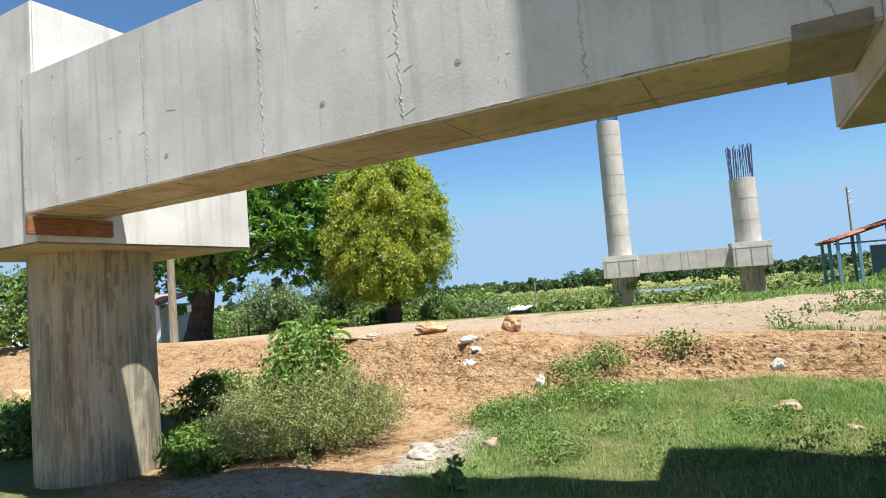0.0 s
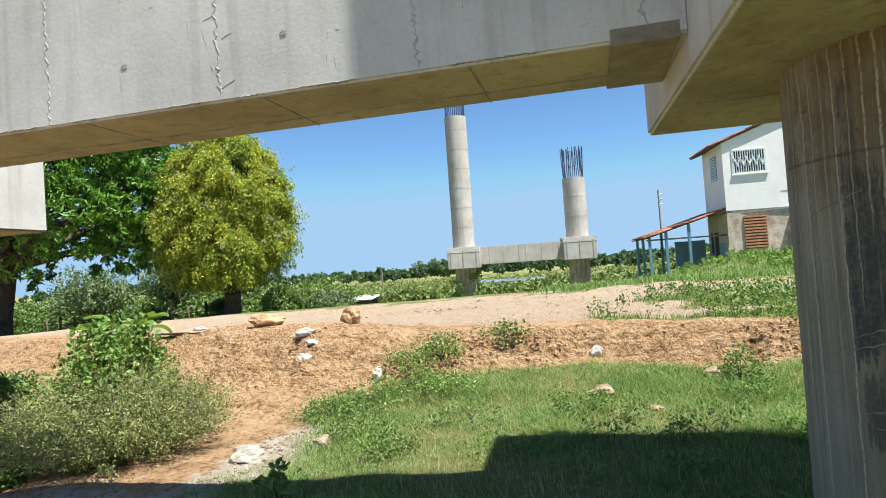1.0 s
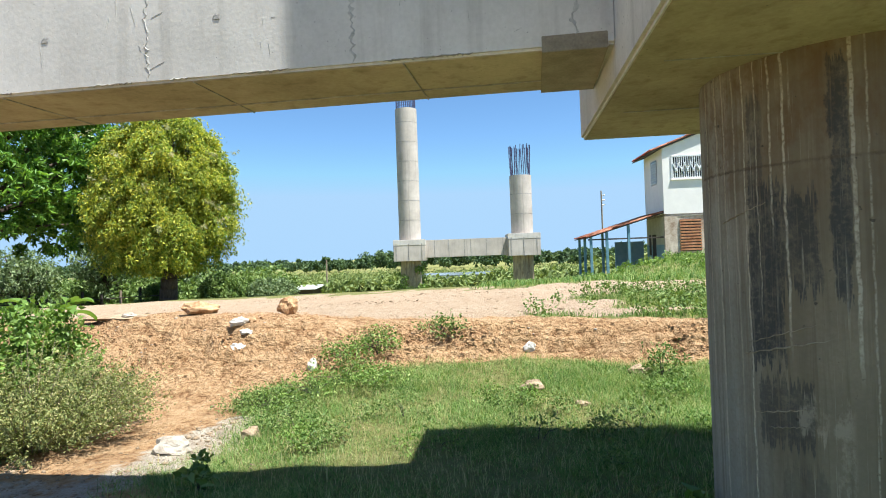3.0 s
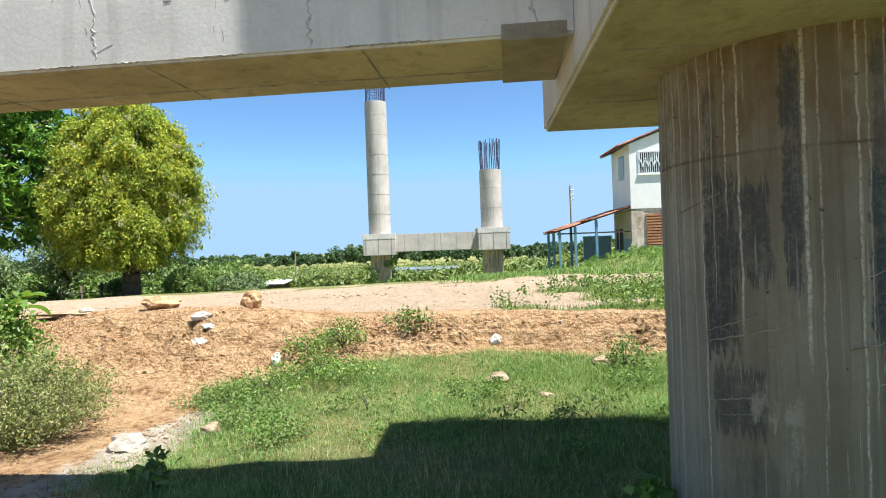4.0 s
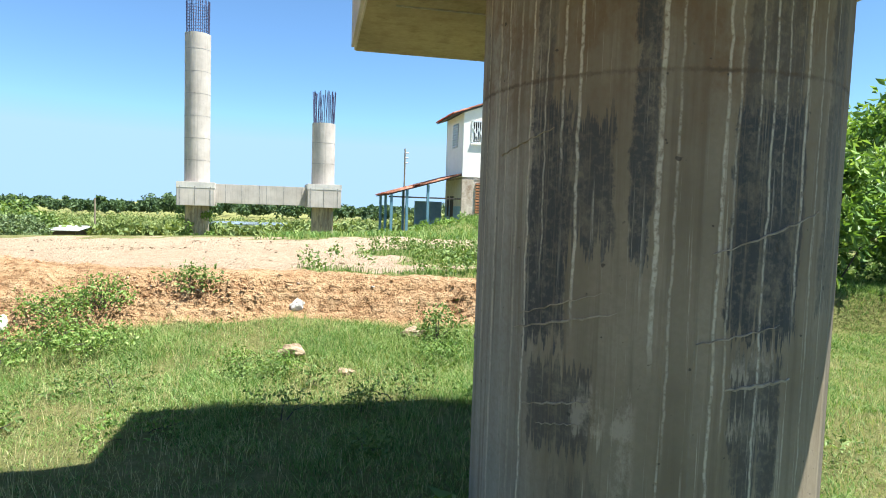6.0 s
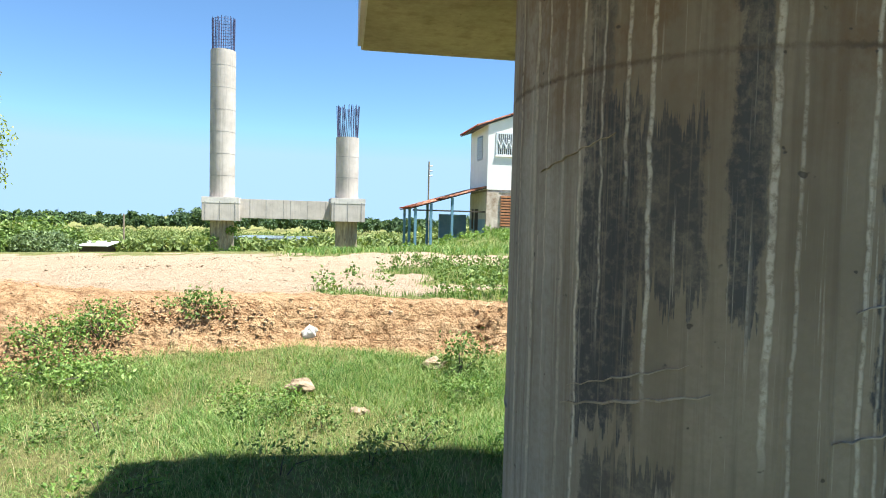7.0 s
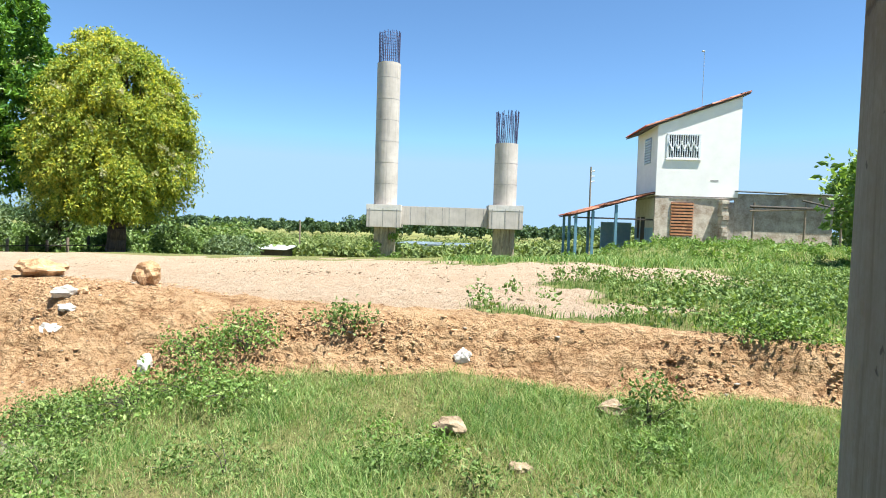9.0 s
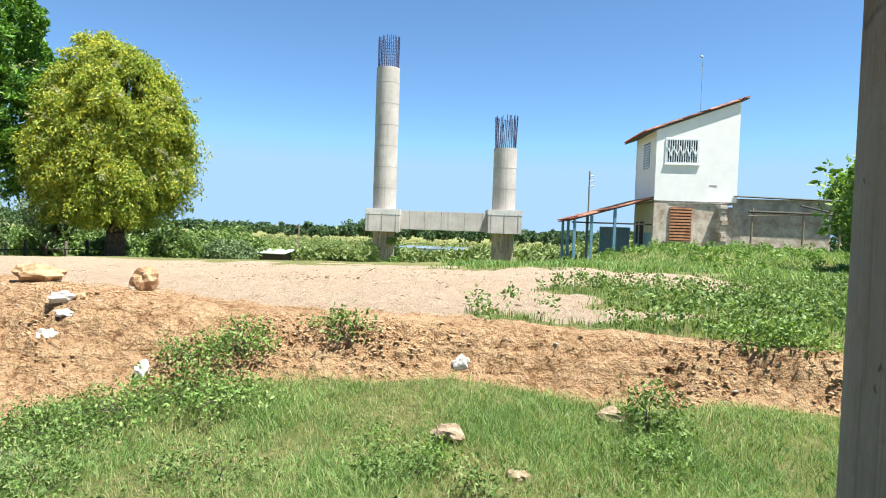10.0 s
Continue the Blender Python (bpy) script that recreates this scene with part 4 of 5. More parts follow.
def tree(name, x, y, height, spread, crown_low, leaf, label, category, seed, clumps, per, size, droop=0.0, trunk_r=0.4, aspect=0.45, clump_r=1.1, sag=0.0, squash=1.0):
    rng = np.random.default_rng(seed)
    z = gz(x, y)
    t = thing(name, pose(x, y, z - 0.1), label, category)
    fork = crown_low + 0.12 * height
    bm = bmesh.new()
    prev, pr = Vector((0, 0, -0.3)), trunk_r * 1.35
    for k in range(1, 5):
        p = Vector((rng.normal() * 0.12, rng.normal() * 0.12, fork * k / 4))
        tube(prev, p, pr, trunk_r * (1.1 - 0.1 * k), 12, bm)
        prev, pr = p, trunk_r * (1.1 - 0.1 * k)
    part("trunk", bm, BARK, t, smooth=True)
    cz, rz = (height + crown_low) / 2, (height - crown_low) / 2
    cs, paths = [], []
    golden = math.pi * (3 - math.sqrt(5))
    for i in range(clumps):
        u = 1 - 2 * (i + 0.5) / clumps
        rad = math.sqrt(1 - u * u)
        wob = 0.80 + 0.25 * math.sin(i * 1.7) * math.cos(i * 0.37) + rng.normal() * 0.09
        a = i * golden
        depth = 1.0 if rng.random() < 0.72 else rng.uniform(0.3, 0.8)
        p = np.array([spread * rad * math.cos(a), spread * rad * math.sin(a), rz * u * squash]) * wob * depth
        p[2] += cz - sag * (p[0] ** 2 + p[1] ** 2) / spread ** 2
        cs.append(p)
        if i % max(1, clumps // 34) == 0:
            mid = Vector(p * 0.5) + Vector((0, 0, fork * 0.35))
            paths += [(prev, mid, trunk_r * 0.45, trunk_r * 0.22), (mid, Vector(p), trunk_r * 0.22, 0.03)]
    limbs(t, paths)
    leaf_cloud("crown", cs, clump_r * rng.uniform(0.6, 1.3, len(cs)), per, size, leaf, t, seed + 1, droop, aspect)
    return t


def tamarind(x, y, height, radius, seed):
    """A feathery tree: many drooping sprays hung round forked limbs."""
    rng = np.random.default_rng(seed)
    t = thing("tamarind_tree", pose(x, y, gz(x, y) - 0.1), "broad feathery tree, drooping yellow-green leaves, dark trunk", "tree")
    bm = bmesh.new()
    prev, pr = Vector((0, 0, -0.3)), 0.62
    for k in range(1, 6):
        p = Vector((0.05 * k + rng.normal() * 0.05, rng.normal() * 0.06, 0.62 * k))
        tube(prev, p, pr, 0.56 - 0.03 * k, 12, bm)
        prev, pr = p, 0.56 - 0.03 * k
    part("trunk", bm, BARK, t, smooth=True)
    lobes = rng.normal(size=(26, 3))
    lobes /= np.linalg.norm(lobes, axis=1)[:, None]
    cs, axes, paths = [], [], []
    for i in range(900):
        d = rng.normal(size=3)
        d /= np.linalg.norm(d)
        swell = 0.64 + 0.36 * max(0.0, float(np.max(lobes @ d)) - 0.72) / 0.28
        depth = rng.uniform(0.92, 1.08) if rng.random() < 0.75 else rng.uniform(0.35, 0.9)
        low = 0.5 - 0.5 * d[2]
        wide = radius * (0.72 + 0.40 * low)
        p = np.array([d[0] * wide, d[1] * wide, d[2] * (height - 2.2) * 0.5]) * swell * depth
        p[2] += (height + 2.9) / 2
        length = rng.uniform(0.7, 1.5) * (1.0 + 0.5 * low)
        out = np.array([d[0] * 0.55, d[1] * 0.55, -0.85 + 0.55 * max(d[2], 0)]) + rng.normal(size=3) * 0.15
        q = out / np.linalg.norm(out) * length
        if p[2] + q[2] < 2.3:
            q *= max(0.1, (p[2] - 2.3) / max(-q[2], 0.1))
        cs.append(p)
        axes.append(q)
        if i % 20 == 0:
            mid = Vector(p * 0.5) + Vector((0, 0, 1.6))
            limbs(t, [(prev, mid, 0.2, 0.09), (mid, Vector(p), 0.09, 0.02)])
        elif i % 6 == 0 and depth > 0.91:
            paths.append((Vector(p) * 0.93, Vector(p + q * 0.8), 0.022, 0.006))
    twigs = limbs(t, paths)
    twigs.name = "twigs"
    tagged(twigs, kind="stuff")
    leaf_cloud("crown", cs, rng.uniform(0.22, 0.55, len(cs)), 150, 0.20, TAMARIND_LEAF, t, seed + 1, 0.9, 0.42, axes=axes)
    wisps, ends = [], []
    for i in range(26):
        a = rng.uniform(0, 6.283)
        p = np.array([math.cos(a) * radius * 0.97, math.sin(a) * radius * 0.97, rng.uniform(4.5, height * 0.86)])
        wisps.append(p)
        ends.append(np.array([math.cos(a), math.sin(a), rng.uniform(-0.6, 0.5)]) * rng.uniform(0.5, 1.1))
    leaf_cloud("outer_sprays", wisps, np.full(26, 0.16), 34, 0.17, DRY_SPRAY, t, seed + 2, 0.5, 0.4, axes=ends)
    return t


tamarind(-24.8, 32.2, 12.5, 3.9, 12)
def mango(x, y, seed):
    """A big tree of rounded lobes, each shingled with rosettes of long leaves, dark gaps between."""
    rng = np.random.default_rng(seed)
    t = thing("mango_tree", pose(x, y, gz(x, y) - 0.1), "large dark green mango tree with a thick trunk", "tree")
    bm = bmesh.new()
    prev, pr = Vector((0, 0, -0.3)), 1.15
    for k in range(1, 6):
        p = Vector((0.1 * k, 0.12 * k, 0.85 * k))
        tube(prev, p, pr, 0.95 - 0.06 * k, 14, bm)
        prev, pr = p, 0.95 - 0.06 * k
    part("trunk", bm, BARK, t, smooth=True)
    part("notice", box(0.5, 0.95, -1.02, -0.99, 2.3, 2.75, 0.01), WHITE_WALL, t, "small white notice nailed to the trunk")
    cs, paths = [], []
    lobes = 34
    golden = math.pi * (3 - math.sqrt(5))
    for i in range(lobes):
        u = 1 - 1.75 * (i + 0.5) / lobes
        a = i * golden
        rad = math.sqrt(1 - u * u)
        c = np.array([1.7 + 6.6 * rad * math.cos(a), 2.5 + 6.6 * rad * math.sin(a), 9.6 + 7.0 * u + rng.normal() * 0.4])
        r = rng.uniform(1.9, 2.9)
        paths += [(prev, Vector(c * 0.55) + Vector((0, 0, 2.2)), 0.35, 0.18), (Vector(c * 0.55) + Vector((0, 0, 2.2)), Vector(c), 0.18, 0.05)]
        d = rng.normal(size=(150, 3)) + np.array([0.35 * math.cos(a) * rad, 0.35 * math.sin(a) * rad, 0.45])
        d /= np.linalg.norm(d, axis=1)[:, None]
        cs += list(c + d * r * rng.uniform(0.82, 1.05, 150)[:, None] * np.array([1, 1, 0.85]))
    limbs(t, paths)
    leaf_cloud("crown", cs, rng.uniform(0.22, 0.42, len(cs)), 14, 0.46, MANGO_LEAF, t, seed + 1, 0.45, 0.27)
    return t


mango(-37.8, 26.0, 21)
for (x, y, h, s, seed, low) in ((-38.5, 42.0, 8.2, 2.6, 41, 2.0), (-34.0, 45.0, 6.6, 2.6, 43, 1.6), (-45.5, 40.0, 6.0, 3.4, 45, 0.6)):
    tree("broadleaf_tree", x, y, h, s, low, GREY_LEAF, "slender grey-green tree behind the fence", "tree", seed, 90, 70, 0.30, 0.4, 0.16, 0.45, 0.8)
for (x, y, h, s, seed) in ((22.6, 56.0, 7.2, 2.3, 31), (28.5, 57.0, 7.0, 3.6, 33), (17.0, 24.0, 5.7, 3.3, 35), (21.0, 21.0, 6.2, 3.7, 37), (14.5, 29.0, 5.4, 3.2, 39)):
    tree("broadleaf_tree", x, y, h, s, 0.8, BRIGHT_LEAF, "leafy green tree beside the yard", "tree", seed, 120, 90, 0.34, 0.4, 0.25, 0.5, 0.9)


def scatter_clumps(name, pts, radii, per, size, material, label, category, seed, droop=0.2, aspect=0.5, parts="foliage"):
    t = leaf_cloud(name, pts, radii, per, size, material, None, seed, droop, aspect)
    return tagged(t, label, category, kind="stuff")


def far_plants():
    rng = np.random.default_rng(50)
    # distant wood across the river: rounded crowns of uneven height
    pts, rad = [], []
    for _ in range(620):
        y, x = rng.uniform(225, 330), rng.uniform(-330, 260)
        top = rng.uniform(5.2, 8.6) * (0.8 + 0.35 * math.sin(x * 0.043 + 1.3) * math.sin(x * 0.017))
        wide = top * rng.uniform(0.32, 0.55)
        for k in range(7):
            a, u = rng.uniform(0, 6.283), rng.random() ** 0.5
            pts.append((x + wide * u * math.cos(a), y + wide * u * math.sin(a), -3.2 + top * (0.30 + 0.45 * (1 - u * u) + rng.uniform(-0.08, 0.08))))
            rad.append(wide * rng.uniform(0.45, 0.7))
    scatter_clumps("far_wood", pts, rad, 42, 1.5, FOREST_LEAF, "dark green wood along the far river bank", "woods", 51)
    # scrub in the plain, thicker towards the trees
    pts, rad = [], []
    for _ in range(7500):
        y = 58 + 150 * rng.random() ** 1.3
        x = rng.uniform(-175, 40) * y / 130
        if -0.34 < x / y < -0.10 and 100 < y < 146 or rng.random() > 0.35 + 0.65 * min(1.0, max(0.0, -0.2 - x / y) * 2.2):
            continue
        r = rng.uniform(0.45, 1.15) * (0.6 + y / 150)
        pts.append((x, y, gz(x, y) + r * 0.45))
        rad.append(r)
    scatter_clumps("scrub", pts, rad, 46, 0.6, SCRUB_LEAF, "pale green scrub on the river plain", "scrub", 52)
    # hedge behind the trees
    pts, rad = [], []
    for _ in range(420):
        x = rng.uniform(-80, -25)
        y = 40 + rng.uniform(0, 10) + (-18 - x) * 0.05
        r = rng.uniform(0.7, 1.5)
        pts.append((x, y, gz(x, y) + rng.uniform(0.3, 2.6)))
        rad.append(r)
    for _ in range(260):
        x, y = rng.uniform(-75, -48), rng.uniform(14, 34)
        pts.append((x, y, gz(x, y) + rng.uniform(0.3, 2.8)))
        rad.append(rng.uniform(0.8, 1.6))
    scatter_clumps("hedge", pts, rad, 120, 0.34, WEED, "dense bright green hedge behind the fence", "hedge", 53)
    # weeds round the far pier and the house
    pts, rad = [], []
    for _ in range(300):
        x, y = rng.uniform(-16, 26), rng.uniform(27, 43.4)
        if x < 0 and y < 40 or x < 6 and y < 33:
            continue
        r = rng.uniform(0.25, 0.6) * (0.6 if x < 0 else 0.8)
        pts.append((x, y, gz(x, y) + r * 0.5))
        rad.append(r)
    for _ in range(40):
        a = rng.uniform(0, 6.28)
        pts.append((-12.73 + 1.0 * math.cos(a), 44.89 + 1.0 * math.sin(a), gz(-12.73, 44.89) + rng.uniform(0, 2.3)))
        rad.append(0.35)
    scatter_clumps("weeds", pts, rad, 90, 0.15, BRIGHT_LEAF, "bright green weeds in front of the house", "weeds", 54)
    bm = box(-38, -20, 122, 140, -3.9, -2.35)
    tagged(part("river", bm, WATER), "grey strip of river water", "river", kind="structure")


far_plants()


def blades(name, x, y, h, w, material, label, category, seed, lean=0.5):
    """Grass: bent blades of two pieces, standing on the ground."""
    rng = np.random.default_rng(seed)
    n = len(x)
    z = ground_z(x, y) - 0.01
    a = rng.uniform(0, 2 * np.pi, n)
    dx, dy = np.cos(a), np.sin(a)
    f = rng.uniform(0, 2 * np.pi, n)
    sx, sy = np.cos(f) * w * 0.5, np.sin(f) * w * 0.5
    le = lean * h * rng.uniform(0.2, 1.3, n)
    base = np.stack([x, y, z], 1)
    mid = base + np.stack([dx * le * 0.35, dy * le * 0.35, h * 0.6], 1)
    tip = base + np.stack([dx * le, dy * le, h * rng.uniform(0.8, 1.0, n)], 1)
    s = np.stack([sx, sy, np.zeros(n)], 1)
    v = np.stack([base - s, base + s, mid + s * 0.8, tip, mid - s * 0.8], 1).reshape(-1, 3)
    me = bpy.data.meshes.new(name)
    me.vertices.add(n * 5)
    me.vertices.foreach_set("co", np.ascontiguousarray(v, np.float32).ravel())
    loops = (np.array([0, 1, 2, 4, 4, 2, 3])[None] + 5 * np.arange(n)[:, None]).ravel()
    me.loops.add(n * 7)
    me.loops.foreach_set("vertex_index", loops)
    me.polygons.add(n * 2)
    me.polygons.foreach_set("loop_start", (np.array([0, 4])[None] + 7 * np.arange(n)[:, None]).ravel())
    me.update()
    me.materials.append(material)
    return tagged(new(name, me), label, category, kind="stuff")


def grass():
    rng = np.random.default_rng(60)
    n = 980000
    x, y = rng.uniform(-4.5, 9.5, n), rng.uniform(1.2, 9.2, n)
    _, g, s = cover(x, y)
    foot = np.interp(x, FOOT_X, FOOT_Y)
    patch = 0.60 + 1.0 * fbm(x * 1.3, y * 1.3, 3) + 0.9 * np.minimum(fbm(x * 4.1, y * 4.1, 2), 0)
    keep = (rng.random(n) < g * np.clip(patch, 0.12, 1)) & ((y < foot + 0.12) | (x > 4.7)) & ((x - 2.73) ** 2 + (y - 3.93) ** 2 > 0.75)
    x, y = x[keep], y[keep]
    tall = 0.035 + 0.06 * np.clip(0.5 + fbm(x * 0.8 + 9, y * 0.8, 3) * 1.6, 0, 1)
    blades("grass", x, y, tall * rng.uniform(0.6, 1.5, len(x)), rng.uniform(0.0028, 0.0068, len(x)), GRASS, "uneven bright green grass in the hollow", "grass", 61, 1.25)
    n = 16000
    x, y = rng.uniform(-3.5, 6.5, n), rng.uniform(2.5, 8.6, n)
    _, g, s = cover(x, y)
    keep = (rng.random(n) < g) & ((x - 2.73) ** 2 + (y - 3.93) ** 2 > 0.75)
    blades("dry_grass", x[keep], y[keep], rng.uniform(0.10, 0.24, keep.sum()) * 0.7, np.full(keep.sum(), 0.003), DRY_GRASS, "thin dry seed stems among the grass", "grass", 62)
    # upper meadow
    n = 110000
    x, y = rng.uniform(-1, 12, n), rng.uniform(8.6, 21, n)
    _, g, s = cover(x, y)
    top = np.interp(x, TOP_X, TOP_Y)
    keep = (rng.random(n) < g * np.clip(0.6 + fbm(x, y, 3), 0.1, 1)) & (y > top - 0.15)
    x, y = x[keep], y[keep]
    blades("meadow", x, y, rng.uniform(0.04, 0.15, len(x)), rng.uniform(0.005, 0.012, len(x)), GRASS, "grass and weeds on the yard's edge", "grass", 63)
    n = 90000
    x, y = rng.uniform(-3, 22, n), rng.uniform(20, 43.5, n)
    keep = rng.random(n) < cover(x, y)[1] * np.clip(0.55 + 1.3 * fbm(x * 0.5, y * 0.5, 3), 0.05, 1)
    x, y = x[keep], y[keep]
    blades("far_meadow", x, y, rng.uniform(0.08, 0.32, len(x)), rng.uniform(0.015, 0.035, len(x)), GRASS, "long mixed grass in front of the house", "grass", 65, 0.9)
    pts = []
    for _ in range(900):
        px, py = rng.uniform(0, 11), rng.uniform(9, 18)
        _, g, s = cover(np.array(px), np.array(py))
        if rng.random() < g and py > np.interp(px, TOP_X, TOP_Y):
            pts.append((px, py, gz(px, py) + rng.uniform(0.08, 0.28)))
    scatter_clumps("broad_weeds", pts, np.full(len(pts), 0.15), 34, 0.058, WEED, "low broad-leaved weeds on the yard's edge", "weeds", 64, -0.2, 0.6)


grass()


def shrub(name, x, y, w, h, material, label, seed, clumps, per, size, stems=14, droop=0.1, aspect=0.45, d=None):
    rng = np.random.default_rng(seed)
    z = gz(x, y)
    t = thing(name, pose(x, y, z), label, "bush")
    bm = bmesh.new()
    cs = []
    for i in range(clumps):
        a, u = rng.uniform(0, 6.283), rng.random() ** 0.6
        q = rng.uniform(0.12, 1.0)
        wid = math.sqrt(max(0.05, 1 - (abs(q - 0.42) / 0.62) ** 2))
        cs.append((w * u * wid * math.cos(a), (d or w) * u * wid * math.sin(a), h * q))
    for i in range(stems):
        p = Vector(cs[i * len(cs) // stems])
        m = Vector((p.x * 0.4, p.y * 0.4, p.z * 0.55))
        thick = 0.003 + 0.010 * min(1.0, h)
        tube((p.x * 0.08, p.y * 0.08, -0.05), m, thick, thick * 0.7, 6, bm)
        tube(m, p, thick * 0.7, 0.0015, 6, bm)
    part("stem", bm, DARK_WOOD, t)
    leaf_cloud("foliage", cs, rng.uniform(0.05, 0.15, len(cs)) * (1 + h), per, size, material, t, seed + 1, droop, aspect)
    return t


def spray_bush(x, y, w, h, seed, count):
    """A bush of many thin arching stems, each set with tiny leaves and dry tips."""
    rng = np.random.default_rng(seed)
    t = thing("wild_bush", pose(x, y, gz(x, y)), "dense grey-green bush with dry twigs on rubble", "bush")
    bm = bmesh.new()
    cs, axes, tips, ends = [], [], [], []
    for i in range(count):
        a, u = rng.uniform(0, 6.283), rng.random() ** 0.55
        base = np.array([math.cos(a), math.sin(a), 0]) * w * 0.62 * u
        rise = h * rng.uniform(0.45, 1.0) * (1.05 - 0.55 * u)
        top = base + np.array([math.cos(a) * w * (0.18 + 0.25 * u), math.sin(a) * w * (0.18 + 0.25 * u), rise]) + rng.normal(size=3) * 0.07
        low = base * 0.7 + np.array([0, 0, rise * 0.15])
        cs.append(low)
        axes.append(top - low)
        if i % 2 == 0:
            tube(base * 0.5, low, 0.007, 0.005, 4, bm)
            tube(low, top, 0.005, 0.0015, 4, bm)
        if i % 3 == 0:
            tips.append(top - (top - low) * 0.15)
            ends.append((top - low) * 0.35 + rng.normal(size=3) * 0.05)
    part("stem", bm, WOOD, t)
    leaf_cloud("foliage", cs, np.full(len(cs), 0.075), 70, 0.038, BUSH_LEAF, t, seed + 1, -0.2, 0.42, axes=axes)
    tagged(leaf_cloud("dry_tip", tips, np.full(len(tips), 0.03), 8, 0.026, DRY_GRASS, t, seed + 2, -0.3, 0.3, axes=ends), kind="stuff")
    return t


spray_bush(-4.95, 5.35, 1.35, 1.25, 70, 760)


def big_leaf_plant(x, y, z, seed):
    """A few large folded oval leaves on long stalks."""
    rng = np.random.default_rng(seed)
    t = thing("big_leaf_plant", pose(x, y, gz(x, y)), "plant with large pale oval leaves above the bush", "plant")
    for k in range(9):
        a = k * 2.4 + rng.uniform(-0.3, 0.3)
        reach, top = rng.uniform(0.12, 0.42), z - gz(x, y) - rng.uniform(0.0, 0.35)
        tip = Vector((math.cos(a) * reach, math.sin(a) * reach, top))
        stalk = part("stalk", tube((0.02 * math.cos(a), 0.02 * math.sin(a), -0.05), tip, 0.008, 0.004, 5), BRIGHT_LEAF, t)
        bm = bmesh.new()
        rows = []
        length, wide = rng.uniform(0.26, 0.36), rng.uniform(0.09, 0.13)
        for n in range(8):
            u = n / 7
            half = wide * math.sin(math.pi * min(0.97, 0.06 + 0.9 * u)) ** 0.7
            rows.append([bm.verts.new((s2 * half, u * length, 0.12 * u - 0.22 * u * u + 0.045 * abs(s2))) for s2 in (-1, 0, 1)])
        for p, q in zip(rows, rows[1:]):
            for e in range(2):
                bm.faces.new((p[e], p[e + 1], q[e + 1], q[e]))
        leaf = part("leaf", bm, BRIGHT_LEAF, t, smooth=True)
        leaf.matrix_basis = Matrix.Translation(tip) @ Matrix.Rotation(a - math.pi / 2, 4, "Z") @ Matrix.Rotation(rng.uniform(-0.1, 0.7), 4, "X")
    return t


shrub("leafy_bush", -5.65, 5.95, 0.72, 1.50, BRIGHT_LEAF, "bright green leafy bush behind the grey one", 72, 150, 40, 0.075, 12, aspect=0.6)
for k, (cx, cy, cw, ch) in enumerate(((-1.85, 8.2, 0.38, 0.30), (-2.25, 8.0, 0.45, 0.24), (-2.1, 7.65, 0.55, 0.20), (-2.45, 7.35, 0.6, 0.20), (-2.75, 6.95, 0.6, 0.16), (-1.65, 7.6, 0.5, 0.14))):
    shrub("bank_creeper", cx, cy, cw, ch, CREEPER_LEAF, "green creeper with reddish stems sprawling down the bank", 300 + 3 * k, 62, 16, 0.036, 22, aspect=0.6)
shrub("bank_creeper", -1.0, 8.6, 0.45, 0.24, WEED, "green sprigs with brown stems on the bank's edge", 110, 40, 12, 0.045, 9, aspect=0.6, d=0.3)
shrub("bank_creeper", -3.0, 6.9, 0.6, 0.22, WEED, "thin green weeds at the foot of the clay bank", 112, 110, 14, 0.035, 30, aspect=0.5, d=0.5)
shrub("bank_creeper", 2.0, 7.75, 0.35, 0.36, WEED, "thin green weeds at the foot of the bank", 114, 46, 12, 0.045, 7, aspect=0.5, d=0.3)
shrub("bank_creeper", 3.2, 8.95, 0.7, 0.2, CREEPER_LEAF, "broad-leaved green weeds overhanging the bank", 116, 110, 14, 0.045, 20, aspect=0.5, d=0.3)
shrub("cassava_bush", 7.7, 9.2, 0.9, 1.8, BRIGHT_LEAF, "tall bright green weeds with long leaves", 90, 90, 30, 0.17, 12, aspect=0.3)
shrub("cassava_bush", 9.4, 9.6, 1.1, 2.1, BRIGHT_LEAF, "tall bright green weeds with long leaves", 92, 110, 30, 0.18, 12, aspect=0.3)
shrub("cassava_bush", 8.3, 7.2, 0.7, 0.8, WEED, "knee-high green weeds in the grass", 94, 80, 30, 0.10, 12, aspect=0.5)
shrub("column_weed", 1.80, 3.72, 0.16, 0.26, BRIGHT_LEAF, "small broad-leaved weed at the column's foot", 96, 16, 6, 0.10, 5, aspect=0.75)
shrub("column_weed", -2.0, 4.25, 0.16, 0.27, WEED, "dark broad-leaved weed in the shaded grass", 98, 14, 6, 0.10, 5, aspect=0.45)
weed_rnd = random.Random(7)
for k in range(26):
    wx, wy = weed_rnd.uniform(-2.6, 4.6), weed_rnd.uniform(4.9, 7.3)
    shrub("grass_weed", wx, wy, weed_rnd.uniform(0.16, 0.42), weed_rnd.uniform(0.12, 0.24), WEED if k % 3 else BRIGHT_LEAF, "low leafy green weed among the grass", 200 + 2 * k, 30, 11, 0.034, 2, aspect=0.5)
shrub("shade_bush", -10.3, 4.15, 0.6, 0.75, WEED, "dark green bush in the pier's shade", 120, 110, 30, 0.08, 12)
shrub("shade_bush", -11.9, 4.8, 0.8, 0.65, WEED, "dark green bush at the foot of the bank", 122, 130, 30, 0.08, 12)
shrub("yard_bush", -24.5, 9.9, 2.0, 2.7, WEED, "loose grey-green bush by the fence", 124, 160, 24, 0.22, 20)
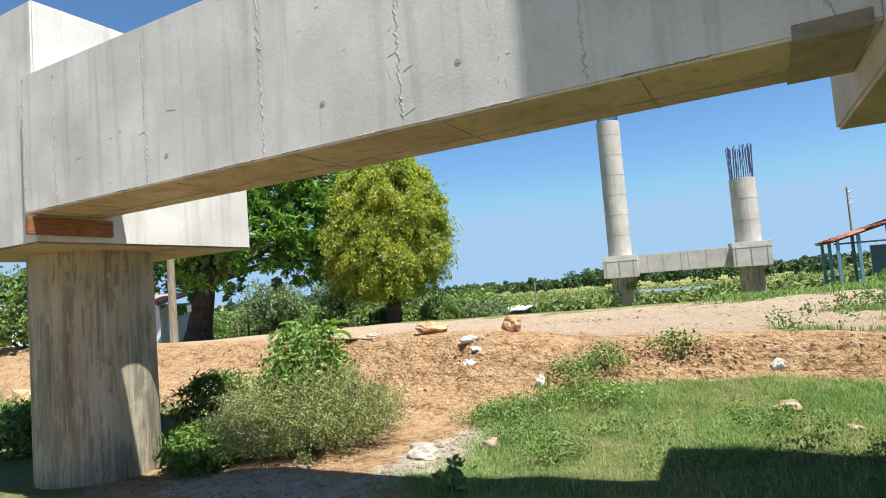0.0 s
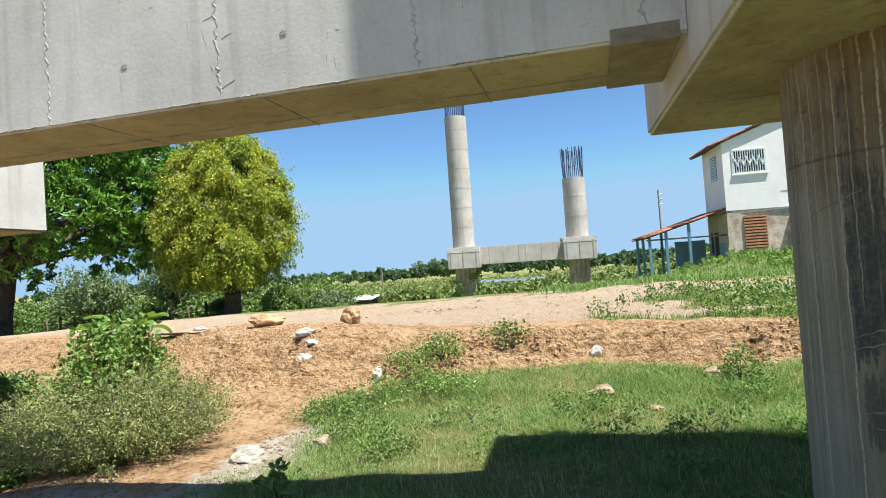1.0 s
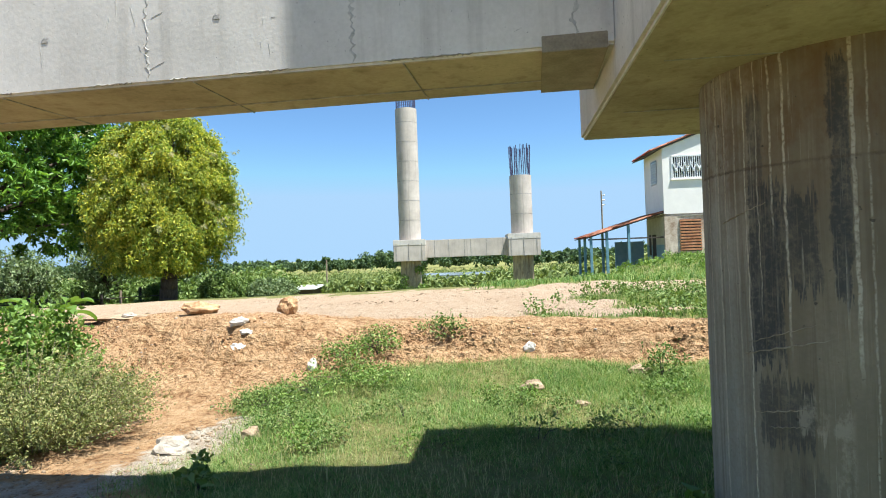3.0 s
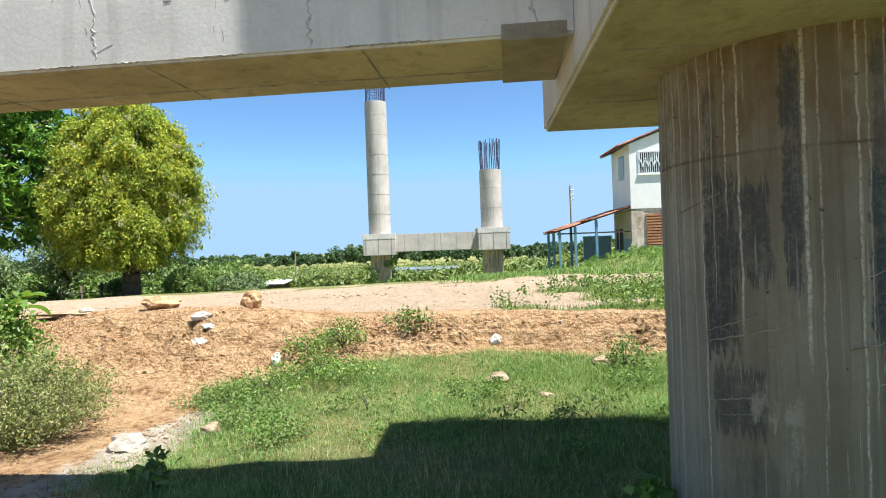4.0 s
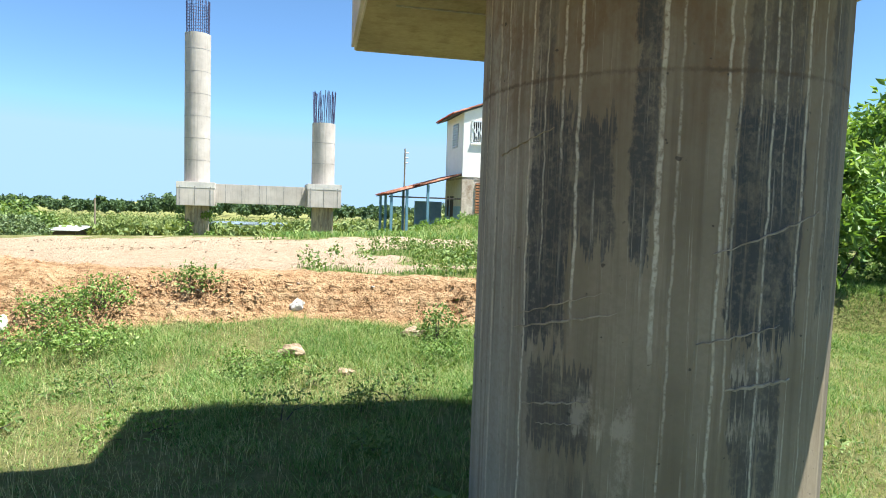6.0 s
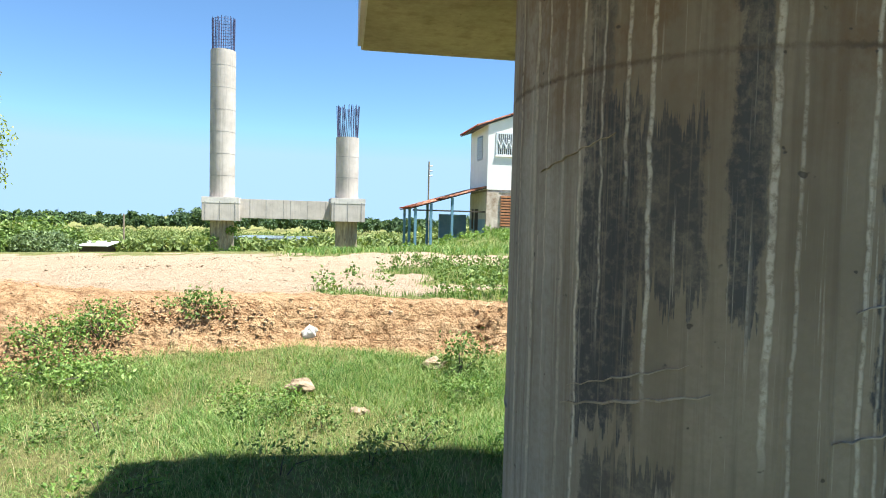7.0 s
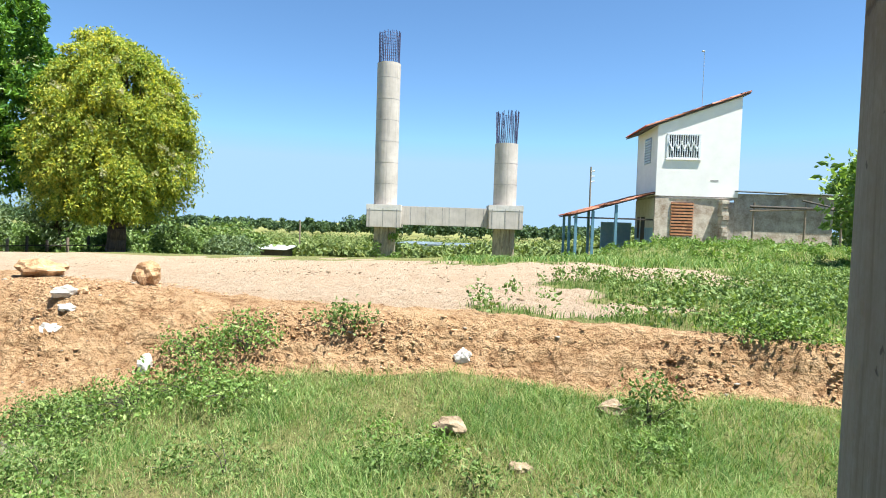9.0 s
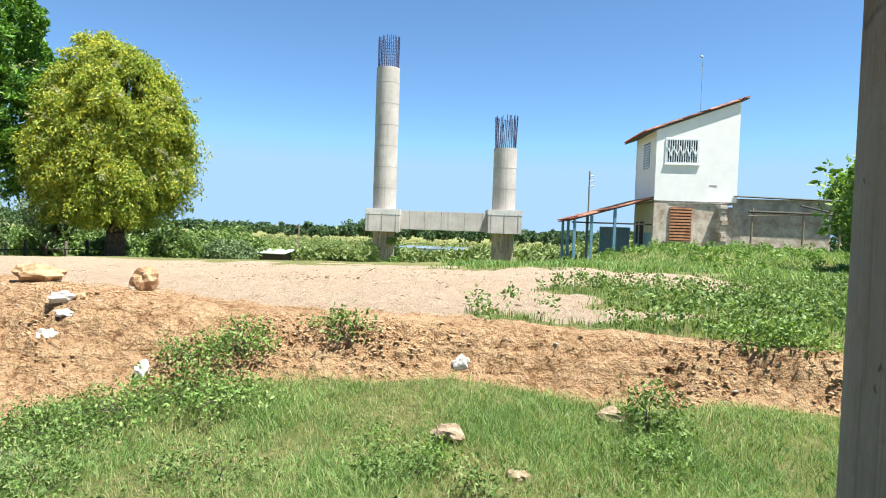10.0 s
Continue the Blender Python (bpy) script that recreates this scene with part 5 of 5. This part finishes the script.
shrub("grass_tuft", -6.45, 4.75, 0.5, 0.46, BRIGHT_LEAF, "bright green grass tuft at the bush's foot", 126, 110, 40, 0.15, 10, aspect=0.08)
shrub("grass_tuft", -5.9, 4.55, 0.4, 0.32, BRIGHT_LEAF, "bright green grass tuft at the bush's foot", 128, 80, 40, 0.13, 10, aspect=0.08)
shrub("shade_bush", -10.2, 5.4, 0.9, 0.9, WEED, "dark green bush in the pier's shade", 100, 120, 40, 0.08, 12)
shrub("grass_tuft", -6.6, 5.6, 0.6, 0.42, WEED, "grass tuft beside the bush", 102, 90, 40, 0.16, 10, aspect=0.08)
big_leaf_plant(-5.75, 6.35, 1.32, 104)
for k, (bx, by, bw, bh) in enumerate(((-22.4, 34.5, 1.5, 1.9), (-20.3, 37.0, 1.8, 1.6), (-29.0, 36.5, 1.6, 1.7))):
    shrub("yard_bush", bx, by, bw, bh, GREY_LEAF if k % 2 else WEED, "rounded green bush near the feathery tree", 330 + 3 * k, 130, 40, 0.2, 16)
shrub("dark_weed", -8.3, 6.4, 0.7, 0.75, WEED, "dark spiky weeds beside the pale column", 78, 80, 40, 0.13, 10, aspect=0.2)


# ---- stones ----
def stone(x, y, size, seed, material=STONE, label="pale broken stone lying on the clay", sink=0.62, name="stone", rz=0):
    ob = part(name, lump(size, seed, 3, 0.42), material)
    ob.matrix_world = pose(x, y, gz(x, y) + size[2] * (1 - sink), 0, 0, rz)
    return tagged(ob, label, "stone", "stones on the bank")


stone(-4.21, 8.30, (0.145, 0.10, 0.09), 1, material=WHITE_STONE, label="large white angular stone on the clay mound", rz=25, sink=0.45)
stone(-3.98, 8.36, (0.09, 0.08, 0.07), 2, CLOD, "dark brown lump beside the white stone")
stone(-3.93, 8.06, (0.11, 0.07, 0.05), 3, WHITE_STONE, rz=-10)
stone(-3.98, 7.90, (0.11, 0.09, 0.06), 4, WHITE_STONE, rz=40)
stone(-2.67, 7.74, (0.08, 0.07, 0.11), 5, WHITE_STONE, rz=10)
stone(0.28, 8.68, (0.10, 0.07, 0.10), 6, WHITE_STONE, label="white crumpled rubble lodged in the bank")
stone(0.46, 7.36, (0.15, 0.10, 0.08), 7, material=TAN_STONE, label="low tan stone in the grass", sink=0.4)
stone(-3.80, 9.12, (0.20, 0.14, 0.18), 8, CLOD, "upright orange clay clod on the mound", 0.45, "clay_clod")
stone(-5.7, 9.4, (0.36, 0.24, 0.14), 9, CLOD, "broad orange clay clod on the mound", 0.5, "clay_clod")


stone(-13.7, 5.7, (1.0, 0.7, 0.45), 21, CLOD, "red-brown clay mound under the yard's edge", 0.5, "clay_mound")
stone(-7.7, 9.6, (0.70, 0.28, 0.07), 12, TAN_STONE, "flat brown slab tilted on the mound", 0.1, "slab", 15)
stone(-7.4, 9.6, (0.20, 0.16, 0.10), 13, label="pale broken stone among the clods")
stone(-8.6, 9.9, (0.14, 0.12, 0.08), 14, CLOD, "brown stone among the clods")
stone(1.72, 7.95, (0.14, 0.10, 0.07), 15, material=TAN_STONE, label="pale tan stone at the grass edge")
stone(1.05, 6.9, (0.09, 0.07, 0.04), 16, material=TAN_STONE, label="small tan stone in the grass")
stone(-3.05, 5.3, (0.22, 0.16, 0.10), 17, label="pale rubble block by the grass")
stone(-2.45, 5.75, (0.11, 0.09, 0.10), 18, material=TAN_STONE, label="tan stone at the grass edge")


def crumbs(name, n, x0, x1, y0, y1, lo, hi, material, label, seed, want):
    """Loose lumps strewn over the ground: skewed six-sided blocks."""
    rng = np.random.default_rng(seed)
    x, y = rng.uniform(x0, x1, n), rng.uniform(y0, y1, n)
    keep = rng.random(n) < want(x, y)
    x, y = x[keep], y[keep]
    n = len(x)
    z = ground_z(x, y)
    size = lo * (hi / lo) ** (rng.random(n) ** 2.2)
    cube = np.array([(-1, -1, -1), (1, -1, -1), (1, 1, -1), (-1, 1, -1), (-1, -1, 1), (1, -1, 1), (1, 1, 1), (-1, 1, 1)], float)
    v = cube[None] * rng.uniform(0.45, 1.0, (n, 8, 3))
    q = rng.normal(size=(n, 4))
    q /= np.linalg.norm(q, axis=1)[:, None]
    w, a, b, c = q.T
    rot = np.stack([1 - 2 * (b * b + c * c), 2 * (a * b - c * w), 2 * (a * c + b * w), 2 * (a * b + c * w), 1 - 2 * (a * a + c * c), 2 * (b * c - a * w), 2 * (a * c - b * w), 2 * (b * c + a * w), 1 - 2 * (a * a + b * b)], 1).reshape(n, 3, 3)
    v = np.einsum("nij,nkj->nki", rot, v * rng.uniform(0.4, 1.1, (n, 1, 3))) * size[:, None, None] * np.array([1.25, 1.0, 0.6])
    v += np.stack([x, y, z + size * 0.15], 1)[:, None]
    quads = np.array([(0, 3, 2, 1), (4, 5, 6, 7), (0, 1, 5, 4), (1, 2, 6, 5), (2, 3, 7, 6), (3, 0, 4, 7)])
    f = (quads[None] + 8 * np.arange(n)[:, None, None]).reshape(-1, 4)
    me = bpy.data.meshes.new(name)
    me.vertices.add(n * 8)
    me.vertices.foreach_set("co", v.ravel())
    me.loops.add(f.size)
    me.loops.foreach_set("vertex_index", f.ravel())
    me.polygons.add(len(f))
    me.polygons.foreach_set("loop_start", np.arange(0, f.size, 4))
    me.update()
    me.materials.append(material)
    return tagged(new(name, me), label, "rubble", kind="stuff")


def on_bank(x, y):
    foot, top = np.interp(x, FOOT_X, FOOT_Y), np.interp(x, TOP_X, TOP_Y)
    s = smooth01((y - foot) / np.maximum(top - foot, 0.2))
    heap = 0.7 * np.exp(-((x + 4.6) / 1.5) ** 2 - ((y - 8.8) / 0.7) ** 2)
    return np.maximum(np.clip(s * (1 - s) * 4, 0, 1), heap) * np.clip(0.5 + 2.2 * fbm(x * 1.6, y * 1.6, 3), 0.05, 1) * (x < 4.9)


def on_rubble(x, y):
    return cover(x, y)[2]


def on_yard(x, y):
    a, g, s = cover(x, y)
    return a * (1 - g) * np.clip(0.15 + 1.5 * fbm(x * 0.7, y * 0.7, 3), 0, 1)


crumbs("clay_crumbs", 90000, -8, 6, 6.8, 10.2, 0.006, 0.026, CLOD, "crumbled orange clay on the bank", 80, on_bank)
crumbs("clay_clods", 6000, -10, 6, 6.8, 10.6, 0.010, 0.040, CLOD, "larger orange clay clods on the bank", 81, on_bank)
crumbs("pale_chips", 1800, -10, 8, 6.8, 10.6, 0.008, 0.03, STONE, "pale stone chips in the clay", 82, on_bank)
crumbs("rubble", 9000, -8, -1.5, 3.0, 8.0, 0.005, 0.036, TAN_STONE, "pale rubble and gravel under the bush", 83, on_rubble)
crumbs("yard_pebbles", 16000, -14, 9, 9.0, 21, 0.006, 0.042, TAN_STONE, "small clods and pebbles on the sandy yard", 84, on_yard)


# ---- fence, posts, poles ----
def posts():
    f = thing("fence", pose(0, 0, 0), "old dark timber fence beside the trees", "fence")
    for i in range(12):
        x, y = -47 + i * 1.75, 36.5 - i * 0.12
        z = gz(x, y)
        part("post", tube((x, y, z - 0.3), (x + 0.04, y, z + 1.45 + 0.15 * math.sin(i * 2.1)), 0.10, 0.09, 7), DARK_WOOD if i % 3 else WOOD, f)
        if i < 11:
            z2 = gz(x + 1.75, y - 0.12)
            for k in (0.45, 0.95):
                part("rail", tube((x, y - 0.1, z + k), (x + 1.75, y - 0.22, z2 + k), 0.035, seg=6), DARK_WOOD, f)
    for (x, y, h, r, nm, lab, m) in ((-21.3, 13.8, 3.4, 0.17, "timber_post", "tall weathered timber post by the yard", WOOD), (-27.0, 60, 3.7, 0.09, "pole", "thin pale pole in the scrub", WOOD), (1.9, 52, 7.2, 0.075, "utility_pole", "thin grey utility pole behind the veranda", GREY_BOARD)):
        z = gz(x, y)
        t = thing(nm, pose(x, y, z), lab, "pole")
        part("shaft", tube((0, 0, -0.4), (0, 0, h), r, r * 0.85, 8), m, t)
        if nm == "utility_pole":
            for k in (0.4, 0.8, 1.2):
                part("insulator", tube((0.05, 0, h - k), (0.3, 0, h - k + 0.05), 0.05, seg=6), IRON_WHITE, t)
    w = thing("white_building", pose(-46.5, 26.5, gz(-46.5, 26.5), 0, 0, 20), "plain white outbuilding wall behind the trees", "building")
    part("wall", box(-4, 2.2, 0, 4, -0.5, 3.0, 0.02), WHITE_WALL, w)
    part("roof", quad_slab((-4.3, -0.4, 3.0), (2.6, -0.4, 3.0), (2.6, 4.4, 3.8), (-4.3, 4.4, 3.8), 0.1), TILE, w)
    for (x, y) in ((-31.5, 12.4), (-33.5, 11.6), (-35.0, 13.5)):
        t = thing("gate_post", pose(x, y, gz(x, y)), "white painted gate post", "post", "gate posts")
        part("shaft", box(-0.08, 0.08, -0.08, 0.08, -0.4, 2.1, 0.015), WHITE_WALL, t)
    s = thing("hut", pose(-28.6, 57.5, gz(-28.6, 57.5)), "small dark hut with a pale sheet roof down the slope", "hut")
    part("wall", box(-1.6, 1.6, -1, 1, -0.5, 0.75), DARK_WOOD, s)
    part("roof", quad_slab((-2, -1.3, 0.75), (2, -1.3, 0.75), (2, 1.3, 1.1), (-2, 1.3, 1.1), 0.06), METAL_ROOF, s, "pale sheet roof")


posts()
